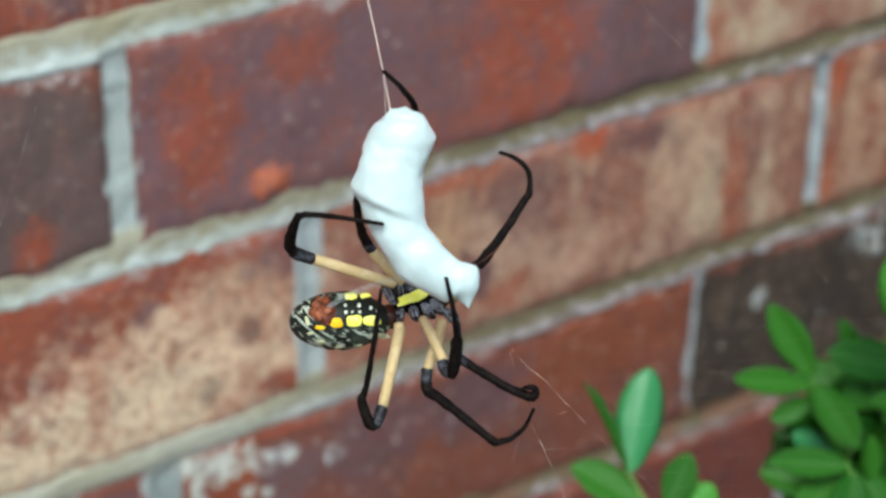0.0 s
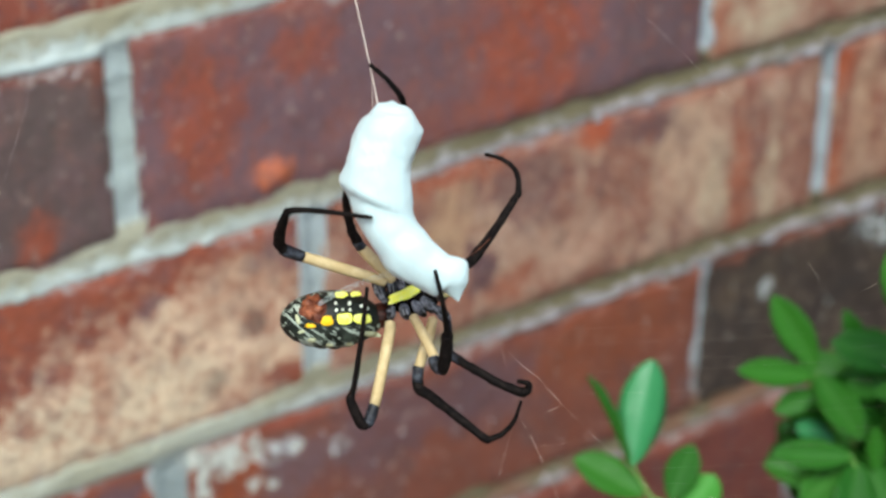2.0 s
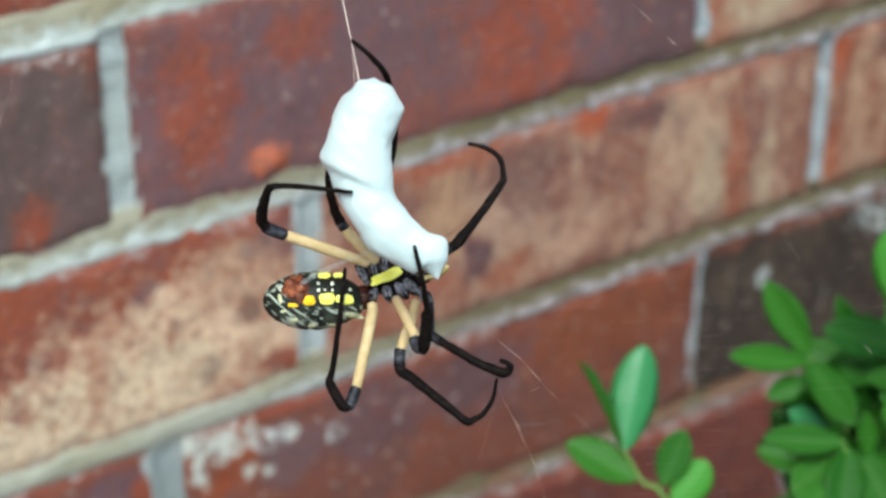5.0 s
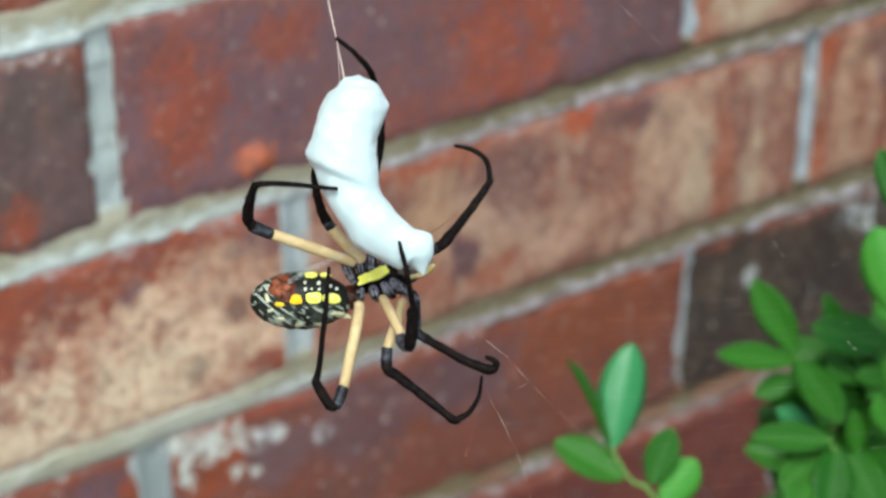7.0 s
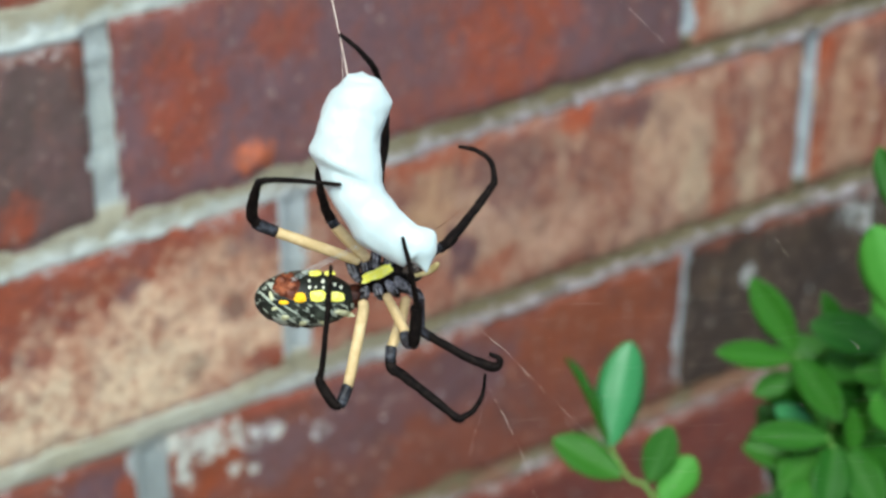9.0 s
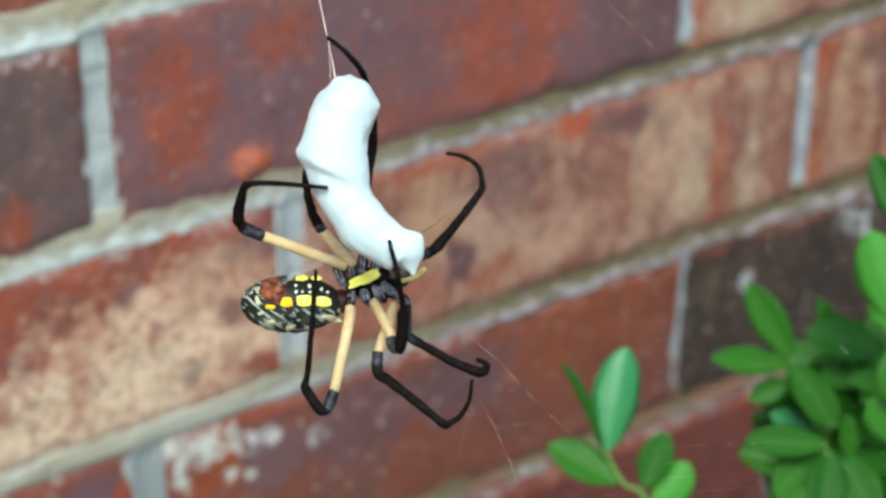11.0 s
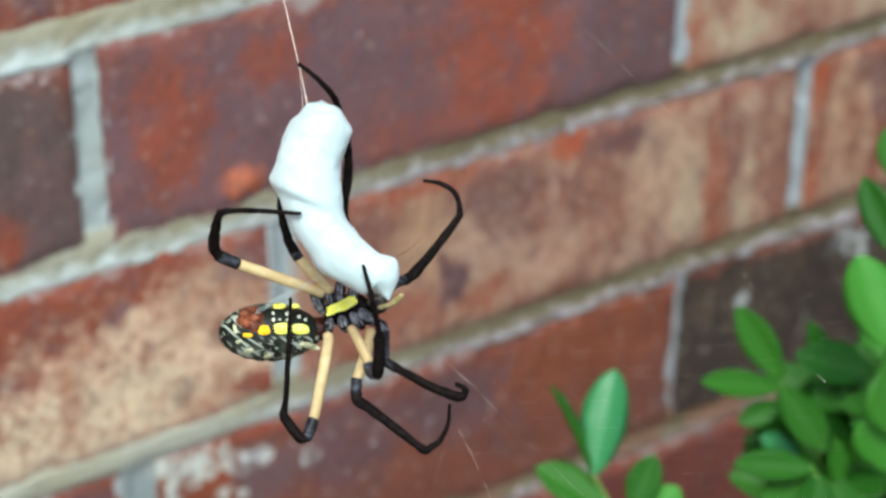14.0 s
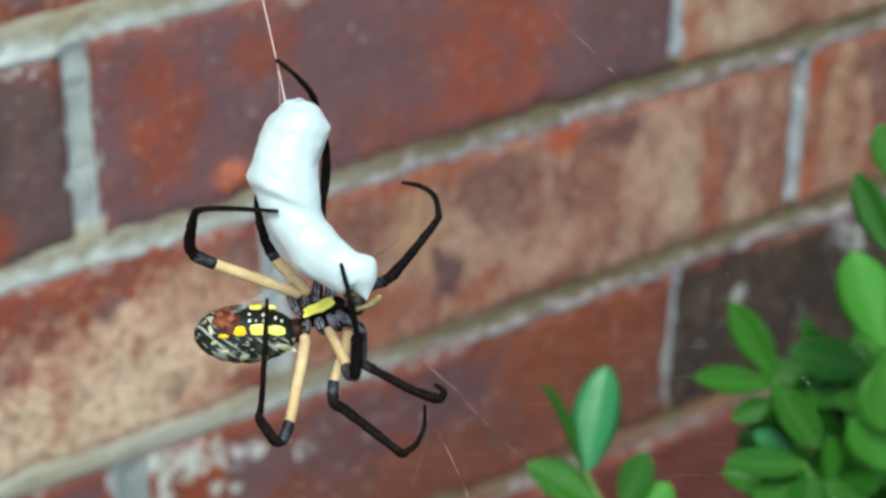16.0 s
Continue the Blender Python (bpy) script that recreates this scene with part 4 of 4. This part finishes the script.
for base, tip, width, f, k in (
        ((0.1263, -0.1612, 0.9348), (0.108, -0.1513, 0.9372), 0.008, (-0.43, -0.55, 0.74), 2),
        ((0.1278, -0.1576, 0.9309), (0.1104, -0.1608, 0.9262), 0.0097, (-0.58, -0.6, 0.74), 0),
        ((0.1273, -0.1612, 0.9331), (0.1149, -0.1731, 0.9248), 0.0104, (-0.38, -0.7, 0.64), 1),
        ((0.1296, -0.162, 0.9322), (0.126, -0.1803, 0.9249), 0.0111, (-0.48, -0.6, 0.74), 0),
        ((0.1403, -0.1733, 0.9358), (0.132, -0.1687, 0.9502), 0.0103, (-0.58, -0.5, 0.64), 3),
        ((0.1304, -0.1653, 0.9302), (0.1302, -0.1627, 0.9433), 0.0055, (-0.28, -0.7, 0.64), 0),
        ((0.1341, -0.163, 0.9291), (0.1374, -0.1743, 0.9318), 0.0086, (-0.48, -0.5, 0.74), 2),
        ((0.1162, -0.1656, 0.9287), (0.1058, -0.1691, 0.926), 0.0081, (-0.38, -0.6, 0.74), 1)):
    leaf(base, tip, width, Vector(f), k)
stem([(0.1255, -0.1602, 0.9355, 0.0008), (0.128, -0.163, 0.925, 0.001), (0.14, -0.165, 0.88, 0.0014), (0.185, -0.175, 0.4, 0.003), (0.195, -0.175, -0.03, 0.004)])
for base, tip, width, f, k in (
        ((0.1405, -0.1674, 0.9680), (0.1397, -0.1531, 0.9872), 0.0140, (-0.6, -0.4, 0.7), 3), ((0.1479, -0.1586, 0.9869), (0.1458, -0.1455, 1.0033), 0.0083, (-0.7, -0.4, 0.6), 0),
        ((0.1446, -0.1687, 0.9698), (0.1580, -0.1705, 0.9793), 0.0110, (-0.3, -0.5, 0.8), 2), ((0.1530, -0.1513, 1.0016), (0.1538, -0.1434, 1.0134), 0.0076, (-0.5, -0.5, 0.7), 0),
        ((0.1396, -0.1689, 0.9651), (0.1345, -0.1757, 0.9509), 0.0130, (-0.3, -0.5, 0.8), 1)):
    leaf(base, tip, width, Vector(f), k)
stem([(0.153, -0.151, 1.002, 0.0006), (0.148, -0.159, 0.985, 0.0009), (0.142, -0.1675, 0.967, 0.001), (0.15, -0.17, 0.92, 0.0014), (0.19, -0.18, 0.4, 0.003), (0.2, -0.18, -0.03, 0.004)])

# the shrub's denser body: leafy shoots of opposite leaves
ALONG, RISE, DEEP = Vector((0.843, -0.537, 0.006)), Vector((0.269, 0.431, 0.861)), Vector((0.465, 0.725, -0.508))
HEART = Vector((0.144, -0.150, 0.929))
for a, b, d, along, rise_, width, k in ((0.004, 0.004, 0.004, 0.013, 0.012, 0.0100, 3), (0.012, -0.002, 0.007, -0.004, 0.018, 0.0095, 1), (0.002, -0.010, 0.006, 0.017, 0.006, 0.0100, 0),
                                       (0.016, -0.012, 0.003, -0.012, 0.013, 0.0100, 2), (0.010, 0.012, 0.008, 0.012, 0.014, 0.0095, 3), (0.018, 0.004, 0.009, 0.004, 0.019, 0.0100, 0)):
    base = HEART + ALONG * a + RISE * b + DEEP * d
    leaf(base, base + ALONG * along + RISE * rise_ - DEEP * 0.004, width, Vector((-0.45, -0.6, 0.66)), k)
for n in range(150):
    a = leafrnd.uniform(-0.004, 0.07)
    top = HEART + ALONG * a + RISE * leafrnd.uniform(-0.06, min(0.026 + 0.5 * max(a, 0), 0.06) - 0.02) + DEEP * leafrnd.uniform(0.018, 0.045)
    axis = (Vector((leafrnd.uniform(-0.6, 0.3), leafrnd.uniform(-0.5, 0.4), 1))).normalized()
    turn = leafrnd.uniform(0, 3.14)
    for pair in range(3):
        c = top - axis * 0.011 * pair
        for s in (0, math.pi):
            out = axis.orthogonal().normalized()
            out.rotate(Matrix.Rotation(turn + s + pair * 1.57, 3, axis))
            way = (out + axis * leafrnd.uniform(0.2, 0.7)).normalized()
            ln = leafrnd.uniform(0.017, 0.024)
            leaf(c, c + way * ln, ln * leafrnd.uniform(0.46, 0.58), axis * 0.25 + Vector((-0.4, -0.55, 0.6)), leafrnd.choice((0, 1, 2, 0, 1, 2, 3)), a > 0.02)
    stem([(*top, 0.0004), (*(top - axis * 0.03), 0.0005), (*(top - axis * 0.04 + Vector((0.01, -0.005, -0.08))), 0.0009), (0.19 + leafrnd.uniform(-0.02, 0.03), -0.17 + leafrnd.uniform(-0.02, 0.02), -0.03, 0.003)])

# the bush goes on along the wall: unseen shoots added to shade its right side
for n in range(40):
    top = Vector((leafrnd.uniform(0.27, 0.42), leafrnd.uniform(-0.24, -0.06), leafrnd.uniform(0.80, 1.22)))
    axis = (Vector((leafrnd.uniform(-0.6, 0.3), leafrnd.uniform(-0.5, 0.4), 1))).normalized()
    turn = leafrnd.uniform(0, 3.14)
    for pair in range(3):
        c = top - axis * 0.012 * pair
        for s in (0, math.pi):
            out = axis.orthogonal().normalized()
            out.rotate(Matrix.Rotation(turn + s + pair * 1.57, 3, axis))
            way = (out + axis * leafrnd.uniform(0.2, 0.7)).normalized()
            ln = leafrnd.uniform(0.018, 0.026)
            leaf(c, c + way * ln, ln * leafrnd.uniform(0.45, 0.55), axis * 0.5 + Vector((-0.4, -0.55, 0.45)), leafrnd.randrange(3), True)
    stem([(*top, 0.0006), (*(top - axis * 0.04), 0.0009), (*(top * 0.6 + Vector((0.3, -0.16, 0.1)) * 0.4), 0.0015), (0.24 + leafrnd.uniform(-0.03, 0.06), -0.17 + leafrnd.uniform(-0.02, 0.02), -0.03, 0.003)])

me = bpy.data.meshes.new("foliage")
me.from_pydata(leaf_verts, [], leaf_faces)
me.polygons.foreach_set("use_smooth", [True] * len(me.polygons))
me.materials.append(LEAF)
me.materials.append(YOUNG)
me.polygons.foreach_set("material_index", leaf_slots)
ob = new("foliage", me)
ob.parent = shrub
tagged(ob, "dense small oval green leaves", kind="stuff")

# ---- bricks, piece by piece ----
HERO = {(0, 0): BRICK_MAIN, (0, -1): BRICK_DARK, (0, 1): BRICK_CREAM, (-1, -1): BRICK_BUFF, (-1, 0): BRICK_PALE, (-1, 1): BRICK_STREAK,
        (-2, 0): BRICK_RUST, (-2, -1): BRICK_SPLASHED, (-2, 1): BRICK_BLACK, (-3, 0): BRICK_DEEP, (-3, 1): BRICK_DEEP, (-3, -1): BRICK_RUST}


def brick_bm(seed, fine, length, at, course=9):
    """A wire-cut brick with worn, uneven edges; its face looks towards -y. The bed joints widen and dip along the wall."""
    lx, dy = length, 0.09
    cx, cz = (64, 22) if fine else (6, 3)
    bm = bmesh.new()
    grid = []
    for j in range(cz + 1):
        row = []
        for i in range(cx + 1):
            u, w = i / cx, j / cz
            x = (u - 0.5) * lx
            lz = COURSE - JOINT + 2 * (OVERLAP - 0.0013 * ease(0.07, 0.16, x + at[0]))
            z = (w - 0.5) * lz
            dip = 0.0012 * (1 - ease(0.02, 0.09, x + at[0]))
            z -= dip * (1 - w) if course == -1 else dip * w if course == -2 else 0.0
            edge = min(u * lx, (1 - u) * lx, w * lz, (1 - w) * lz)
            y = 0.0
            if fine:
                chip = max(0.0, noise.noise((x * 70 + seed * 9, z * 70, seed)) - 0.05) * 0.0014
                y = 0.0008 * max(0.0, 1 - edge / 0.003) ** 2 + chip * max(0.0, 1 - edge / 0.006) * 2
                y += 0.0007 * noise.noise((x * 60 + seed, z * 60, 3.0)) + 0.0003 * noise.noise((x * 260, z * 120, seed))
                lump = math.hypot((x + at[0] - 0.0512) / 0.0062, (z + at[1] - 0.9624) / 0.0042)
                y -= 0.0022 * max(0.0, 1 - lump ** 2)
                x += 0.0006 * noise.noise((seed, z * 120, x)) + 0.0004 * noise.noise((seed, z * 400, x)) if i in (0, cx) else 0
                z += 0.0005 * noise.noise((x * 60, seed, z)) + 0.0005 * noise.noise((x * 330, seed, z)) if j in (0, cz) else 0
            row.append(bm.verts.new((x, y, z)))
        grid.append(row)
    for a, b in zip(grid, grid[1:]):
        for i in range(cx):
            bm.faces.new((a[i], a[i + 1], b[i + 1], b[i]))
    ring = [*grid[0], *[r[-1] for r in grid[1:]], *grid[-1][-2::-1], *[r[0] for r in grid[-2:0:-1]]]
    back = [bm.verts.new((v.co.x, dy, v.co.z)) for v in ring]
    ring = [bm.verts.new(v.co) for v in ring]
    for i in range(len(ring)):
        j = (i + 1) % len(ring)
        bm.faces.new((ring[j], ring[i], back[i], back[j]))
    return bm


def mesh_of(bm, material):
    me = bpy.data.meshes.new("brick")
    bm.to_mesh(me)
    bm.free()
    me.polygons.foreach_set("use_smooth", [True] * len(me.polygons))
    me.materials.append(material)
    return me


plain_brick = mesh_of(brick_bm(50, False, LENGTH - JOINT, (9, 9)), BRICK_PLAIN)
far_verts, far_faces = [], []
for k in range(-14, 26):
    z = BED + (k + 0.5) * COURSE
    ends = joints(k)
    for i, (a, c_) in enumerate(zip(ends, ends[1:]), -16):
        x0, x1 = a[1], c_[0]
        x = (x0 + x1) / 2
        if NEAR_K[0] <= k <= NEAR_K[1] and NEAR_X[0] < x < NEAR_X[1]:
            fine = -0.15 < x < 0.42
            me = mesh_of(brick_bm(k * 7 + i * 3 + 40, True, x1 - x0, (x, z), k), HERO.get((k, i), BRICK_PLAIN)) if fine else plain_brick
            ob = new("brick", me)
            ob.parent = wall
            ob.location = (x, 0.0004 * ((k * 5 + i * 3) % 3), z)
        elif -2.9 < x < 3.4 and 0.03 < z < 2.66:
            b = len(far_verts)
            hz = (COURSE - JOINT) / 2
            far_verts += [(x0, 0.0, z - hz), (x1, 0.0, z - hz), (x1, 0.0, z + hz), (x0, 0.0, z + hz), (x0, 0.016, z - hz), (x1, 0.016, z - hz), (x1, 0.016, z + hz), (x0, 0.016, z + hz)]
            far_faces += [(b, b + 1, b + 2, b + 3), (b + 1, b, b + 4, b + 5), (b + 2, b + 1, b + 5, b + 6), (b + 3, b + 2, b + 6, b + 7), (b, b + 3, b + 7, b + 4)]
me = bpy.data.meshes.new("brick_field")
me.from_pydata(far_verts, [], far_faces)
me.materials.append(BRICK_PLAIN)
ob = new("brick_field", me)
ob.parent = wall
tagged(ob, "weathered red brickwork", kind="stuff")


# ---- what moves ----
SPIDER_PATH = [
    (0, pose(-0.05521, -0.23583, 1.08273, 68.429, 0.987, -31.768)),
    (0.5, pose(-0.05683, -0.23692, 1.08355, 68.119, 1.322, -31.010)),
    (1, pose(-0.05669, -0.23625, 1.08226, 67.177, 1.172, -30.659)),
    (1.5, pose(-0.05563, -0.23527, 1.08192, 67.097, 0.834, -31.506)),
    (2, pose(-0.05551, -0.23534, 1.08217, 66.281, 0.765, -31.381)),
    (2.5, pose(-0.05596, -0.23576, 1.08237, 65.824, 1.019, -31.485)),
    (3, pose(-0.05542, -0.23529, 1.08152, 65.410, 0.645, -32.459)),
    (3.5, pose(-0.05492, -0.23486, 1.08153, 64.796, 0.462, -32.786)),
    (4, pose(-0.05569, -0.23512, 1.08200, 64.338, 0.714, -32.207)),
    (6.5, pose(-0.05568, -0.23474, 1.08117, 62.951, 0.896, -32.880)),
    (7, pose(-0.05501, -0.23349, 1.08046, 62.622, 0.419, -32.808)),
    (7.5, pose(-0.05534, -0.23455, 1.08067, 62.526, 0.582, -32.759)),
    (8, pose(-0.05413, -0.23321, 1.07962, 62.273, 0.241, -33.125)),
    (10.5, pose(-0.05511, -0.23451, 1.08074, 60.851, -0.025, -33.197)),
    (11, pose(-0.05535, -0.23418, 1.08066, 60.829, 0.298, -33.085)),
    (11.5, pose(-0.05514, -0.23393, 1.07989, 60.756, -0.179, -33.074)),
    (12, pose(-0.05482, -0.23393, 1.07993, 60.462, -0.124, -33.202)),
    (12.5, pose(-0.05509, -0.23354, 1.07994, 60.060, -0.292, -32.833)),
    (13, pose(-0.05596, -0.23535, 1.08111, 60.085, -0.159, -32.447)),
    (13.5, pose(-0.05571, -0.23456, 1.08024, 59.607, -0.543, -32.099)),
    (14, pose(-0.05508, -0.23399, 1.08030, 59.689, -0.942, -32.678)),
    (14.5, pose(-0.05459, -0.23292, 1.08026, 59.382, -0.383, -32.459)),
    (15, pose(-0.05457, -0.23308, 1.07995, 59.029, -0.487, -32.091)),
    (15.5, pose(-0.05580, -0.23455, 1.08131, 58.744, -0.254, -32.053)),
    (16, pose(-0.05635, -0.23474, 1.08121, 58.273, -0.392, -32.078)),
]


HUB = Vector((-0.05413, -0.23321, 1.07962))
# how far the joints are bent, in degrees about the line of sight
SHANK_5 = [(0, -16), (1, -14), (2, -10.5), (3, -8.5), (4, -6.3), (6.5, -4), (8, -2.5), (10.5, -1), (12.5, 0.5), (16, 1)]
FOOT_5 = [(0, -3.4), (1, -3.4), (2, -3.1), (3, -3), (4, -2.9), (6.5, -2), (8, -1.4), (10.5, -0.8), (12.5, 0), (16, 0)]
FOOT_4 = [(0, -10), (1, -8), (2, -5.5), (3, -4.5), (4, -3), (7, -1.2), (10.5, 0), (16, 0.5)]
FOOT_6 = [(0, -20), (2, -13), (4, -7), (7, -3), (11, -2), (14.5, 0), (16, 3)]
FOOT_8 = [(0, 30), (2, 12), (4, 0), (11, 0), (16, -10)]
LEG_3 = [(0, -5), (2, -4), (4, -2), (7, -0.5), (14.5, 0), (16, 0)]


def bent(at, degrees):
    return Matrix.Translation(at) @ pose(0, 0, 0, 0, 0, degrees) @ Matrix.Translation(-at)


def motions():
    walk(spider, SPIDER_PATH)
    # the web sways with its owner
    walk(web, [(t, Matrix.Translation(m.translation - HUB) @ WEB) for t, m in SPIDER_PATH])
    walk(bundle, [(t, m @ Matrix.Translation(HANG)) for t, m in SPIDER_PATH])
    for n, rows in ((4, FOOT_4), (6, FOOT_6), (8, FOOT_8)):
        walk(LEGS[n][1], [(t, bent(LEGS[n][3], a)) for t, a in rows])
    shank, foot, knee, ankle = LEGS[5]
    walk(shank, [(t, bent(knee, a)) for t, a in SHANK_5])
    walk(foot, [(t, Matrix.Translation(bent(knee, a) @ ankle - ankle) @ bent(ankle, b)) for (t, a), (_, b) in zip(SHANK_5, FOOT_5)])
    for piece in LEGS[3][:2]:
        walk(piece, [(t, bent(Vector((-2.6, 38.7, 12.5)) * MM, a)) for t, a in LEG_3])


motions()
